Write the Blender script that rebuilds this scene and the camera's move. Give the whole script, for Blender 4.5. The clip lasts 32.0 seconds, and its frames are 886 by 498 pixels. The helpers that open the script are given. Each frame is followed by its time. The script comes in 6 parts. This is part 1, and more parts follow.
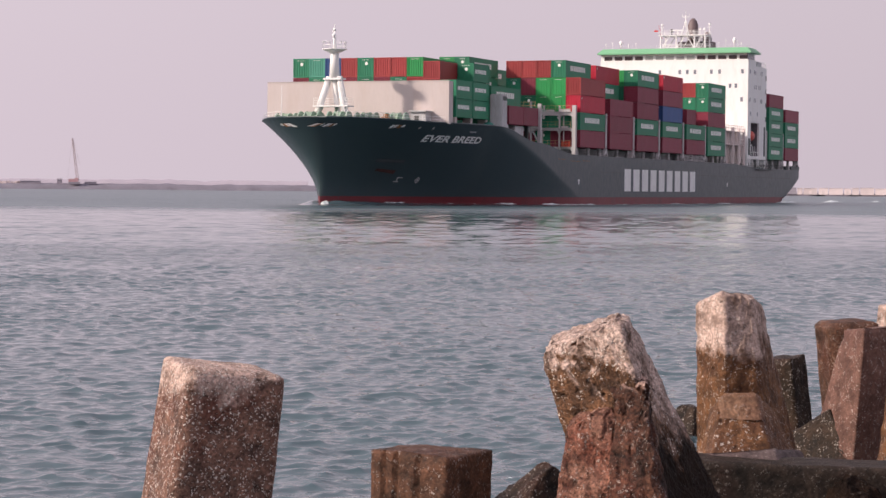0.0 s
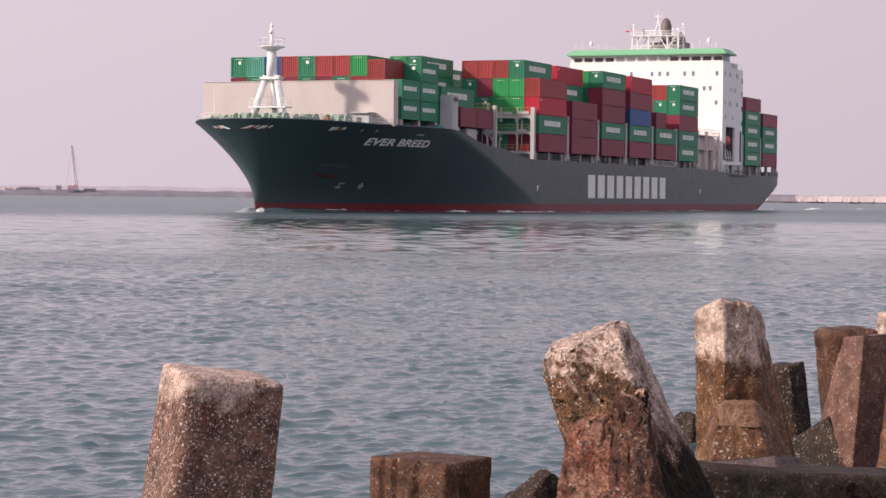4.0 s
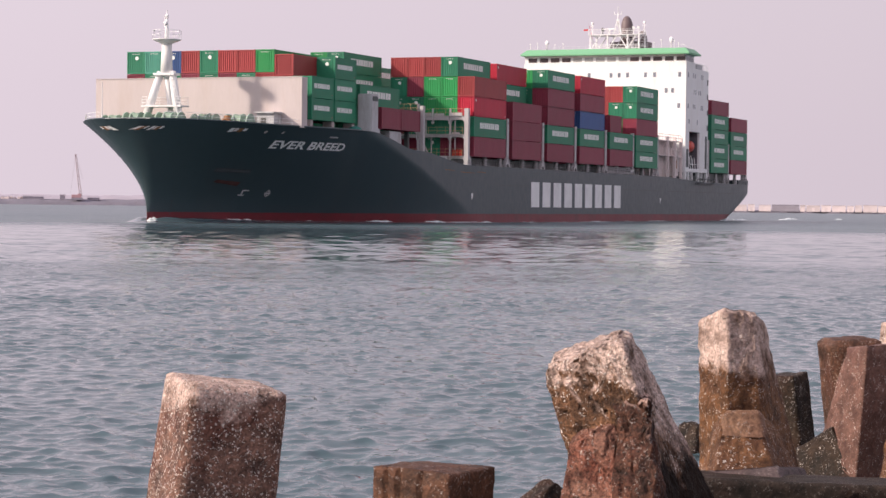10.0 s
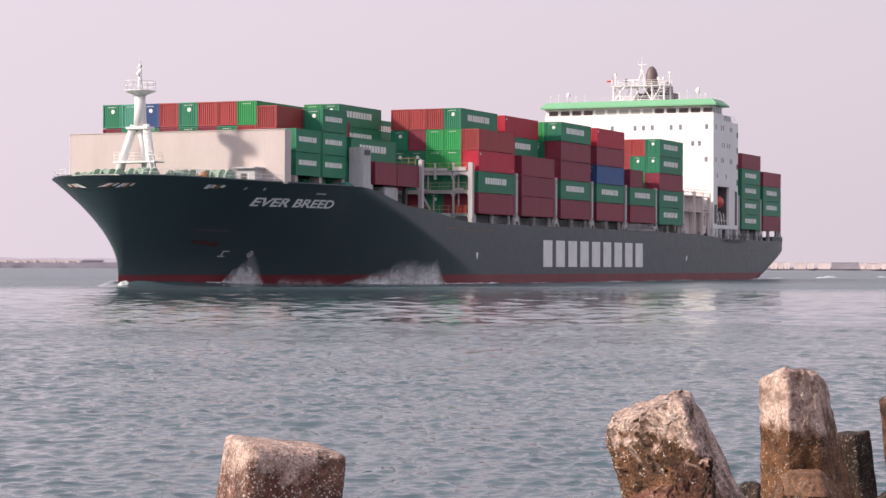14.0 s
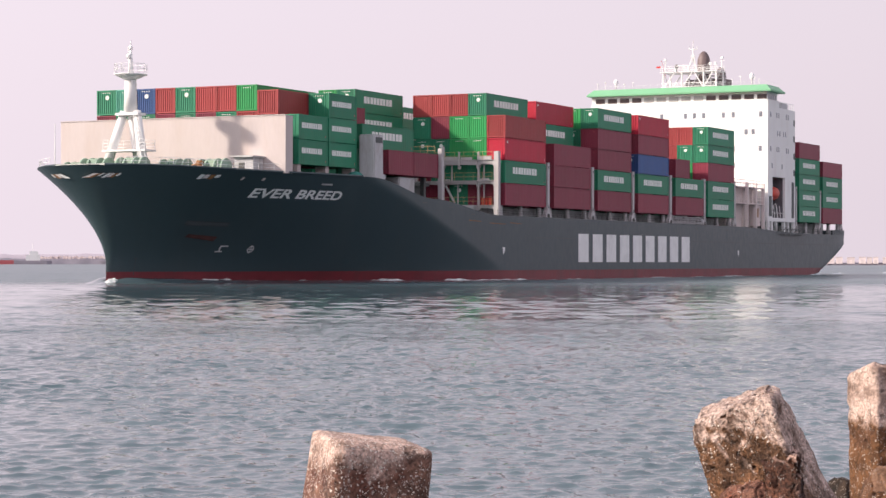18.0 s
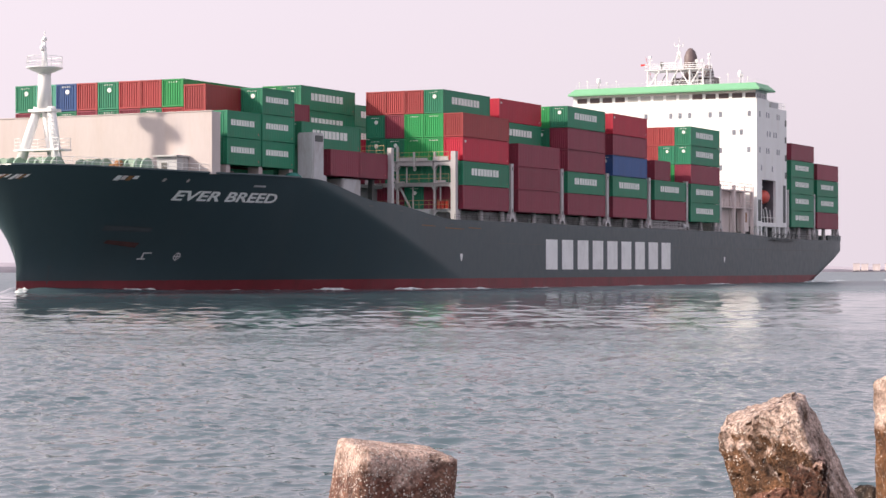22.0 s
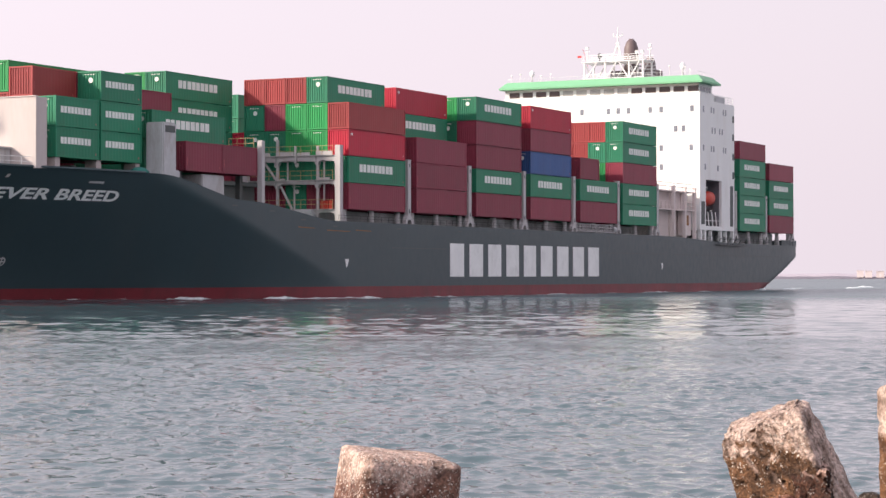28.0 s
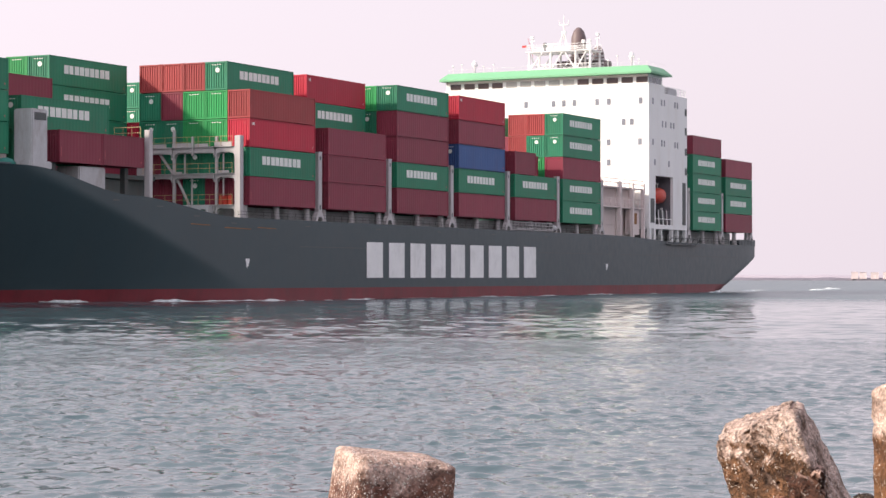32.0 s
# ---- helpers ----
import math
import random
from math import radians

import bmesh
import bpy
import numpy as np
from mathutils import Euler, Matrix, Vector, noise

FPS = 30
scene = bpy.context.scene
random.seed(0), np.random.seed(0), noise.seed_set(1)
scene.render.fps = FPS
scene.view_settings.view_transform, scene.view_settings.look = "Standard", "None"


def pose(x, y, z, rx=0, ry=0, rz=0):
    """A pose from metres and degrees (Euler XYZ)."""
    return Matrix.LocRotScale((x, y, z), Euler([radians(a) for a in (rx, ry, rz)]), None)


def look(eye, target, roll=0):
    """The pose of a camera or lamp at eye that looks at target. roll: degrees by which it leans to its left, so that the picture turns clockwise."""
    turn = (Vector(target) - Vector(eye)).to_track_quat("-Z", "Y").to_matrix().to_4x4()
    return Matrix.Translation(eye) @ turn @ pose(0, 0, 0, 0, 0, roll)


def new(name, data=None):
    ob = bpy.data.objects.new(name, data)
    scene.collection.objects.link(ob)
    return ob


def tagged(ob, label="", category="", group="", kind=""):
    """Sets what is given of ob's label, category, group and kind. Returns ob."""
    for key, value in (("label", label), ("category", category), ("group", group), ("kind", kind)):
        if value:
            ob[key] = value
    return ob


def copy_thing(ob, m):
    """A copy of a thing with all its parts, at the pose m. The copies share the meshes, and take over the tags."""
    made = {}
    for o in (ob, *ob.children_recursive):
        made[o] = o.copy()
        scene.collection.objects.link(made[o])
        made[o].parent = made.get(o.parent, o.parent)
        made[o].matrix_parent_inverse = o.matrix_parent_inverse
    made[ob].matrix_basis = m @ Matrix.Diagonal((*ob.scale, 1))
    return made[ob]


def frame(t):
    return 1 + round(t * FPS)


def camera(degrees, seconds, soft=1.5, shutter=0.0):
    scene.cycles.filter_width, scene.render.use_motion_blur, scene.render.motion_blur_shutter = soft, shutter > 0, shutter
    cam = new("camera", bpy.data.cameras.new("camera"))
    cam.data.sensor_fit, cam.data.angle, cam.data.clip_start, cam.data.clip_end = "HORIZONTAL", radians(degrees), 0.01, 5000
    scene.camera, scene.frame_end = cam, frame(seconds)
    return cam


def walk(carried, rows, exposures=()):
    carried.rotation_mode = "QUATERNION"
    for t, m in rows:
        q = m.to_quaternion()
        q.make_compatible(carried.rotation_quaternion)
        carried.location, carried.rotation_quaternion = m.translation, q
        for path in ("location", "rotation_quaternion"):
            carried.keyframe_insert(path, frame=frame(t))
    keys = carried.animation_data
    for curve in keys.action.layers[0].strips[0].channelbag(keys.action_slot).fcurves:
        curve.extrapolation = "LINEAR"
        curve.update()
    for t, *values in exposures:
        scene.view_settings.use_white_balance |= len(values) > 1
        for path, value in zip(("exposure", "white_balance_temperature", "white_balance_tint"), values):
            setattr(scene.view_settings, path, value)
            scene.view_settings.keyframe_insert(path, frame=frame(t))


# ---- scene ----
# The camera stands on the shore, 2.35 m over the water, and is panned by hand.
EYE = Vector((0.0, 0.0, 2.35))
cam = camera(23.23, 32.0, soft=1.5)
# seconds, turn to the left, tilt upward, lean (degrees)
PAN = [
    (0, 0.000, -1.602, 0.536), (0.5, 0.013, -1.587, 0.520), (1, 0.022, -1.571, 0.545), (1.5, 0.029, -1.563, 0.582), (2, 0.031, -1.547, 0.590),
    (2.5, 0.037, -1.539, 0.570), (3, 0.009, -1.498, 0.553), (3.5, -0.019, -1.450, 0.582), (5.5, -0.021, -1.340, 0.573), (6, -0.035, -1.292, 0.615),
    (6.5, -0.047, -1.250, 0.647), (7, -0.051, -1.233, 0.655), (7.5, -0.058, -1.233, 0.700), (8, -0.088, -1.223, 0.712), (8.5, -0.097, -1.198, 0.699),
    (9, -0.080, -1.169, 0.695), (9.5, -0.031, -1.172, 0.685), (10, 0.077, -1.164, 0.653), (10.5, 0.222, -1.066, 0.614), (11, 0.457, -0.447, 0.545),
    (11.5, 0.641, -0.052, 0.529), (12, 0.771, 0.114, 0.476), (12.5, 0.918, 0.199, 0.390), (13, 1.133, 0.278, 0.265), (13.5, 1.448, 0.369, 0.215),
    (14, 1.632, 0.437, 0.194), (14.5, 1.767, 0.454, 0.154), (16.5, 2.788, 0.437, 0.041), (17, 3.280, 0.447, 0.030), (17.5, 3.658, 0.347, 0.047),
    (18, 3.915, 0.314, 0.069), (18.5, 4.168, 0.323, 0.027), (19, 4.369, 0.375, -0.012), (19.5, 4.483, 0.428, -0.022), (20, 4.558, 0.449, 0.014),
    (20.5, 4.592, 0.466, -0.016), (21, 4.608, 0.470, -0.050), (21.5, 4.594, 0.492, -0.052), (22, 4.572, 0.515, -0.039), (22.5, 4.575, 0.529, 0.006),
    (23, 4.575, 0.526, 0.015), (23.5, 4.593, 0.509, -0.014), (24, 4.621, 0.531, -0.019), (24.5, 4.636, 0.600, -0.017), (25, 4.627, 0.634, 0.004),
    (25.5, 4.627, 0.648, 0.000), (27.5, 4.657, 0.716, -0.024), (28, 4.669, 0.699, -0.023), (28.5, 4.666, 0.689, -0.008), (29, 4.654, 0.704, -0.006),
    (29.5, 4.633, 0.721, -0.011), (30, 4.610, 0.728, 0.018), (30.5, 4.583, 0.722, 0.013), (31, 4.570, 0.711, 0.021), (31.5, 4.550, 0.709, 0.013),
    (32, 4.528, 0.728, 0.021),
]


def aimed(turn, tilt, lean):
    a, b = radians(turn), radians(tilt)
    ahead = Vector((-math.sin(a) * math.cos(b), math.cos(a) * math.cos(b), math.sin(b)))
    return look(EYE, EYE + ahead * 100.0, lean)


walk(cam, [(t, aimed(a, b, c)) for t, a, b, c in PAN],
     exposures=[(0, -0.05, 6500, 10), (3, -0.01, 6500, 9.9), (6, 0.08, 6490, 9.7), (9, 0.1, 6480, 9.5), (12, 0.13, 6450, 8.5), (17, 0.30, 6460, 6.8), (24, 0.40, 6480, 5.2), (32, 0.48, 6490, 3.9)])

# ---- light ----
SUN_TURN, SUN_HEIGHT = radians(199.6), radians(27.5)
sun_way = Vector((math.cos(SUN_TURN) * math.cos(SUN_HEIGHT), math.sin(SUN_TURN) * math.cos(SUN_HEIGHT), math.sin(SUN_HEIGHT)))
sun = new("sun", bpy.data.lights.new("sun", "SUN"))
sun.data.energy, sun.data.angle, sun.data.color = 4.2, radians(3.0), (1.0, 0.85, 0.74)
sun.matrix_basis = look(sun_way * 300.0, (0, 0, 0))

world = bpy.data.worlds.new("world")
scene.world = world
world.use_nodes = True
wn, wl = world.node_tree.nodes, world.node_tree.links
wn.clear()
sky = wn.new("ShaderNodeTexSky")
sky.sky_type, sky.sun_disc = "NISHITA", False
sky.sun_elevation, sky.sun_rotation = SUN_HEIGHT, radians(250.4)
sky.dust_density, sky.air_density, sky.ozone_density = 6.0, 1.2, 1.0
clear_sky, haze, blend, sky_out = wn.new("ShaderNodeBackground"), wn.new("ShaderNodeBackground"), wn.new("ShaderNodeMixShader"), wn.new("ShaderNodeOutputWorld")
clear_sky.inputs["Strength"].default_value = 0.085
# the haze is pinkish low down and bluer overhead, and brightens gently towards the sun
way, height, tone, toward, glow = wn.new("ShaderNodeTexCoord"), wn.new("ShaderNodeSeparateXYZ"), wn.new("ShaderNodeValToRGB"), wn.new("ShaderNodeVectorMath"), wn.new("ShaderNodeMath")
tone.color_ramp.elements[0].position, tone.color_ramp.elements[1].position = 0.10, 1.0
tone.color_ramp.elements[0].color, tone.color_ramp.elements[1].color = (0.65, 0.55, 0.622, 1.0), (0.54, 0.51, 0.615, 1.0)
tone.color_ramp.elements.new(0.4).color = (0.615, 0.542, 0.623, 1.0)
toward.operation, toward.inputs[1].default_value = "DOT_PRODUCT", sun_way
glow.operation, glow.inputs[1].default_value, glow.inputs[2].default_value = "MULTIPLY_ADD", 0.38, 1.35
wl.new(way.outputs["Generated"], height.inputs[0])
wl.new(height.outputs["Z"], tone.inputs["Fac"])
wl.new(way.outputs["Generated"], toward.inputs[0])
wl.new(toward.outputs["Value"], glow.inputs[0])
wl.new(tone.outputs["Color"], haze.inputs["Color"])
wl.new(glow.outputs[0], haze.inputs["Strength"])
blend.inputs[0].default_value = 0.81
wl.new(sky.outputs[0], clear_sky.inputs["Color"])
wl.new(clear_sky.outputs[0], blend.inputs[1])
wl.new(haze.outputs[0], blend.inputs[2])
wl.new(blend.outputs[0], sky_out.inputs["Surface"])


# ---- materials ----
def paint(name, color, rough=0.55, metal=0.0, vary=0.18, grain=1.2, fine=14.0, bump=0.05, dirt=None, dirt_amount=0.35, streak=1.0, pieces=0.0, spec=0.4):
    """A surface with colour varied at two scales, stains of a second colour, and fine relief."""
    m = bpy.data.materials.new(name)
    m.use_nodes = True
    n, l = m.node_tree.nodes, m.node_tree.links
    b = n["Principled BSDF"]
    b.inputs["Metallic"].default_value = metal
    b.inputs["Specular IOR Level"].default_value = spec
    co = n.new("ShaderNodeTexCoord")
    mp = n.new("ShaderNodeMapping")
    mp.inputs["Scale"].default_value = (1.0, 1.0, streak)
    l.new(co.outputs["Object"], mp.inputs["Vector"])
    big, small = n.new("ShaderNodeTexNoise"), n.new("ShaderNodeTexNoise")
    big.inputs["Scale"].default_value, big.inputs["Detail"].default_value = grain, 6.0
    small.inputs["Scale"].default_value, small.inputs["Detail"].default_value = fine, 4.0
    l.new(mp.outputs[0], big.inputs["Vector"])
    l.new(mp.outputs[0], small.inputs["Vector"])
    mixv = n.new("ShaderNodeMath")
    mixv.operation = "MULTIPLY_ADD"
    mixv.inputs[1].default_value = 0.4
    l.new(small.outputs["Fac"], mixv.inputs[0])
    half = n.new("ShaderNodeMath")
    half.operation = "MULTIPLY"
    half.inputs[1].default_value = 0.6
    l.new(big.outputs["Fac"], half.inputs[0])
    l.new(half.outputs[0], mixv.inputs[2])
    ramp = n.new("ShaderNodeMapRange")
    ramp.inputs["From Min"].default_value, ramp.inputs["From Max"].default_value = 0.3, 0.7
    ramp.inputs["To Min"].default_value, ramp.inputs["To Max"].default_value = 1.0 - vary, 1.0 + vary
    l.new(mixv.outputs[0], ramp.inputs["Value"])
    col = n.new("ShaderNodeMix")
    col.data_type, col.blend_type = "RGBA", "MULTIPLY"
    col.inputs["Factor"].default_value = 1.0
    col.inputs["A"].default_value = (*color, 1.0)
    l.new(ramp.outputs[0], col.inputs["B"])
    last = col.outputs["Result"]
    if pieces:
        info = n.new("ShaderNodeObjectInfo")
        pr = n.new("ShaderNodeMapRange")
        pr.inputs["To Min"].default_value, pr.inputs["To Max"].default_value = 1.0 - pieces, 1.0 + pieces
        l.new(info.outputs["Random"], pr.inputs["Value"])
        each = n.new("ShaderNodeMix")
        each.data_type, each.blend_type = "RGBA", "MULTIPLY"
        each.inputs["Factor"].default_value = 1.0
        l.new(last, each.inputs["A"])
        l.new(pr.outputs[0], each.inputs["B"])
        last = each.outputs["Result"]
    if dirt:
        st = n.new("ShaderNodeTexNoise")
        st.inputs["Scale"].default_value, st.inputs["Detail"].default_value, st.inputs["Roughness"].default_value = grain * 1.7, 8.0, 0.65
        sm = n.new("ShaderNodeMapping")
        sm.inputs["Scale"].default_value, sm.inputs["Location"].default_value = (1.0, 1.0, streak * 0.6), (7.3, 2.1, 4.4)
        l.new(co.outputs["Object"], sm.inputs["Vector"])
        l.new(sm.outputs[0], st.inputs["Vector"])
        sr = n.new("ShaderNodeMapRange")
        sr.inputs["From Min"].default_value, sr.inputs["From Max"].default_value = 0.5, 0.72
        sr.inputs["To Max"].default_value = dirt_amount
        l.new(st.outputs["Fac"], sr.inputs["Value"])
        dm = n.new("ShaderNodeMix")
        dm.data_type = "RGBA"
        dm.inputs["B"].default_value = (*dirt, 1.0)
        l.new(sr.outputs[0], dm.inputs["Factor"])
        l.new(last, dm.inputs["A"])
        last = dm.outputs["Result"]
    l.new(last, b.inputs["Base Color"])
    rr = n.new("ShaderNodeMapRange")
    rr.inputs["To Min"].default_value, rr.inputs["To Max"].default_value = max(rough - 0.12, 0.05), min(rough + 0.15, 1.0)
    l.new(small.outputs["Fac"], rr.inputs["Value"])
    l.new(rr.outputs[0], b.inputs["Roughness"])
    if bump:
        bp = n.new("ShaderNodeBump")
        bp.inputs["Strength"].default_value, bp.inputs["Distance"].default_value = 0.6, bump
        l.new(mixv.outputs[0], bp.inputs["Height"])
        l.new(bp.outputs[0], b.inputs["Normal"])
    return m


HULL = paint("dark green hull paint", (0.035, 0.059, 0.068), 0.34, vary=0.08, grain=0.12, fine=1.5, bump=0.01, dirt=(0.06, 0.066, 0.062), dirt_amount=0.18, streak=0.6, spec=0.42)
BOOT = paint("red boot topping", (0.17, 0.026, 0.034), 0.45, vary=0.2, grain=0.25, fine=3.0, bump=0.01, dirt=(0.07, 0.03, 0.03), dirt_amount=0.5, streak=0.4)
LETTER = paint("white hull lettering", (0.84, 0.85, 0.84), 0.6, vary=0.08, grain=0.5, bump=0.0, dirt=(0.3, 0.32, 0.3), dirt_amount=0.25)
WHITE = paint("white ship paint", (0.83, 0.83, 0.82), 0.5, vary=0.05, grain=0.4, fine=5.0, bump=0.0, dirt=(0.5, 0.42, 0.34), dirt_amount=0.22, streak=0.3)
CREAM = paint("cream breakwater paint", (0.54, 0.475, 0.46), 0.6, vary=0.06, grain=0.3, fine=4.0, bump=0.0, dirt=(0.45, 0.33, 0.25), dirt_amount=0.25, streak=0.3)
CASING = paint("pale pink-white casing paint", (0.74, 0.65, 0.63), 0.6, vary=0.06, grain=0.3, fine=4.0, bump=0.0, dirt=(0.45, 0.33, 0.25), dirt_amount=0.25, streak=0.3)
GREY = paint("grey deck paint", (0.50, 0.50, 0.51), 0.6, vary=0.12, grain=0.8, fine=8.0, bump=0.0, dirt=(0.2, 0.13, 0.09), dirt_amount=0.4, streak=0.4)
DARKGREY = paint("dark grey steel", (0.10, 0.11, 0.11), 0.6, vary=0.15, grain=0.8, bump=0.0, dirt=(0.14, 0.08, 0.05), dirt_amount=0.35)
GREENROOF = paint("bright green roof paint", (0.19, 0.44, 0.25), 0.5, vary=0.06, grain=0.4, bump=0.0)
DECKGREEN = paint("green deck paint", (0.05, 0.16, 0.11), 0.7, vary=0.15, grain=0.6, bump=0.0)
WINCHGREEN = paint("pale green machinery paint", (0.30, 0.42, 0.33), 0.5, vary=0.12, grain=1.5, bump=0.0, dirt=(0.25, 0.15, 0.08), dirt_amount=0.3)
YELLOW = paint("yellow rail paint", (0.46, 0.34, 0.17), 0.55, vary=0.1, grain=1.5, bump=0.0)
ORANGE = paint("orange lifeboat plastic", (0.58, 0.07, 0.045), 0.35, vary=0.08, grain=1.0, bump=0.0)
RUST = paint("rusty brown gear", (0.28, 0.14, 0.06), 0.8, vary=0.3, grain=2.0, bump=0.0)
FUNNEL = paint("dark brown funnel", (0.15, 0.11, 0.11), 0.5, vary=0.15, grain=1.0, bump=0.0)
GALVANISED = paint("pale galvanised steel", (0.50, 0.475, 0.48), 0.5, vary=0.1, grain=1.0, fine=8.0, bump=0.0, dirt=(0.3, 0.22, 0.16), dirt_amount=0.3, streak=0.4)
POCKET = paint("shadowed recess paint", (0.055, 0.064, 0.07), 0.7, bump=0.0)
ANCHOR = paint("dull brown anchor", (0.065, 0.026, 0.024), 0.8, vary=0.3, grain=2.0, bump=0.0)
RED = paint("red signal paint", (0.5, 0.03, 0.03), 0.5, bump=0.0)
# one glass in two colours: shaded panes brown, the sky's reflection painted pale grey
SHADED_GLASS = paint("wheelhouse glass painted as shaded brown", (0.075, 0.05, 0.05), 0.15, vary=0.4, grain=0.35, bump=0.0, spec=0.4)
SKY_TONED_GLASS = paint("wheelhouse glass with painted sky reflection", (0.42, 0.41, 0.40), 0.15, vary=0.25, grain=0.5, bump=0.0, spec=0.5)
GLASS = paint("dark window glass", (0.20, 0.21, 0.25), 0.12, vary=0.25, grain=0.5, bump=0.0, spec=0.8)
# the brighter green is the green paint coloured as sunlit, for lit fronts
BOX_PAINT = {}
for key, color in (("green", (0.022, 0.205, 0.110)), ("maroon", (0.23, 0.032, 0.058)), ("red", (0.45, 0.017, 0.046)), ("brick", (0.33, 0.046, 0.048)),
                   ("blue", (0.03, 0.085, 0.24)), ("teal", (0.09, 0.36, 0.26)), ("lime", (0.025, 0.30, 0.085))):
    BOX_PAINT[key] = paint(key + " container paint", color, 0.5, vary=0.12, grain=0.7, fine=9.0, bump=0.0, dirt=(0.16, 0.10, 0.07), dirt_amount=0.14, streak=0.4, pieces=0.16)
MARK = paint("white container marking", (0.78, 0.80, 0.76), 0.6, vary=0.1, grain=2.0, bump=0.0)
PALED = paint("faded white code lettering", (0.42, 0.36, 0.36), 0.6, bump=0.0)


# ---- mesh helpers ----
def box(bm, x0, x1, y0, y1, z0, z1, index=0):
    v = [bm.verts.new((x, y, z)) for x in (x0, x1) for y in (y0, y1) for z in (z0, z1)]
    for q in ((0, 1, 3, 2), (4, 6, 7, 5), (0, 4, 5, 1), (2, 3, 7, 6), (0, 2, 6, 4), (1, 5, 7, 3)):
        bm.faces.new([v[i] for i in q]).material_index = index
    return v


def rod(bm, a, b, r, sides=8, r2=None):
    """A round bar from a to b, closed at both ends."""
    a, b = Vector(a), Vector(b)
    way = (b - a).normalized()
    side = way.orthogonal().normalized()
    up = way.cross(side)
    rings = []
    for p, rad in ((a, r), (b, r if r2 is None else r2)):
        rings.append([bm.verts.new(p + (side * math.cos(k * math.tau / sides) + up * math.sin(k * math.tau / sides)) * rad) for k in range(sides)])
    for k in range(sides):
        f = bm.faces.new((rings[0][k], rings[0][(k + 1) % sides], rings[1][(k + 1) % sides], rings[1][k]))
        f.smooth = sides > 6
    bm.faces.new(rings[0][::-1])
    bm.faces.new(rings[1])


def turned(bm, profile, centre, sides=16):
    """A turned body about the upright axis; profile rows are radius, height."""
    c = Vector(centre)
    rings = [[bm.verts.new(c + Vector((r * math.cos(k * math.tau / sides), r * math.sin(k * math.tau / sides), z))) for k in range(sides)] for r, z in profile]
    for lo, hi in zip(rings, rings[1:]):
        for k in range(sides):
            bm.faces.new((lo[k], lo[(k + 1) % sides], hi[(k + 1) % sides], hi[k])).smooth = True
    bm.faces.new(rings[0][::-1])
    bm.faces.new(rings[-1])


def slab(bm, outline, z0, z1):
    """An upright prism over an outline of (x, y)."""
    lo, hi = [bm.verts.new((x, y, z0)) for x, y in outline], [bm.verts.new((x, y, z1)) for x, y in outline]
    n = len(outline)
    for k in range(n):
        bm.faces.new((lo[k], lo[(k + 1) % n], hi[(k + 1) % n], hi[k]))
    bm.faces.new(lo[::-1])
    bm.faces.new(hi)


def mesh_of(name, bm, *materials, bevel=0.0):
    if bevel:
        bmesh.ops.bevel(bm, geom=bm.edges[:], offset=bevel, segments=2, affect="EDGES", clamp_overlap=True)
    bmesh.ops.recalc_face_normals(bm, faces=bm.faces[:])
    me = bpy.data.meshes.new(name)
    bm.to_mesh(me)
    bm.free()
    for m in materials:
        me.materials.append(m)
    return me


def part(name, bm, material, parent, label="", bevel=0.0):
    me = bm if isinstance(bm, bpy.types.Mesh) else mesh_of(name, bm, *(material if isinstance(material, (list, tuple)) else (material,)), bevel=bevel)
    ob = new(name, me)
    ob.parent = parent
    return tagged(ob, label)


def thing(name, label, category, at=None, group="", kind=""):
    ob = new(name)
    ob.empty_display_size = 0.5
    if at is not None:
        ob.matrix_basis = at
    return tagged(ob, label, category, group, kind)


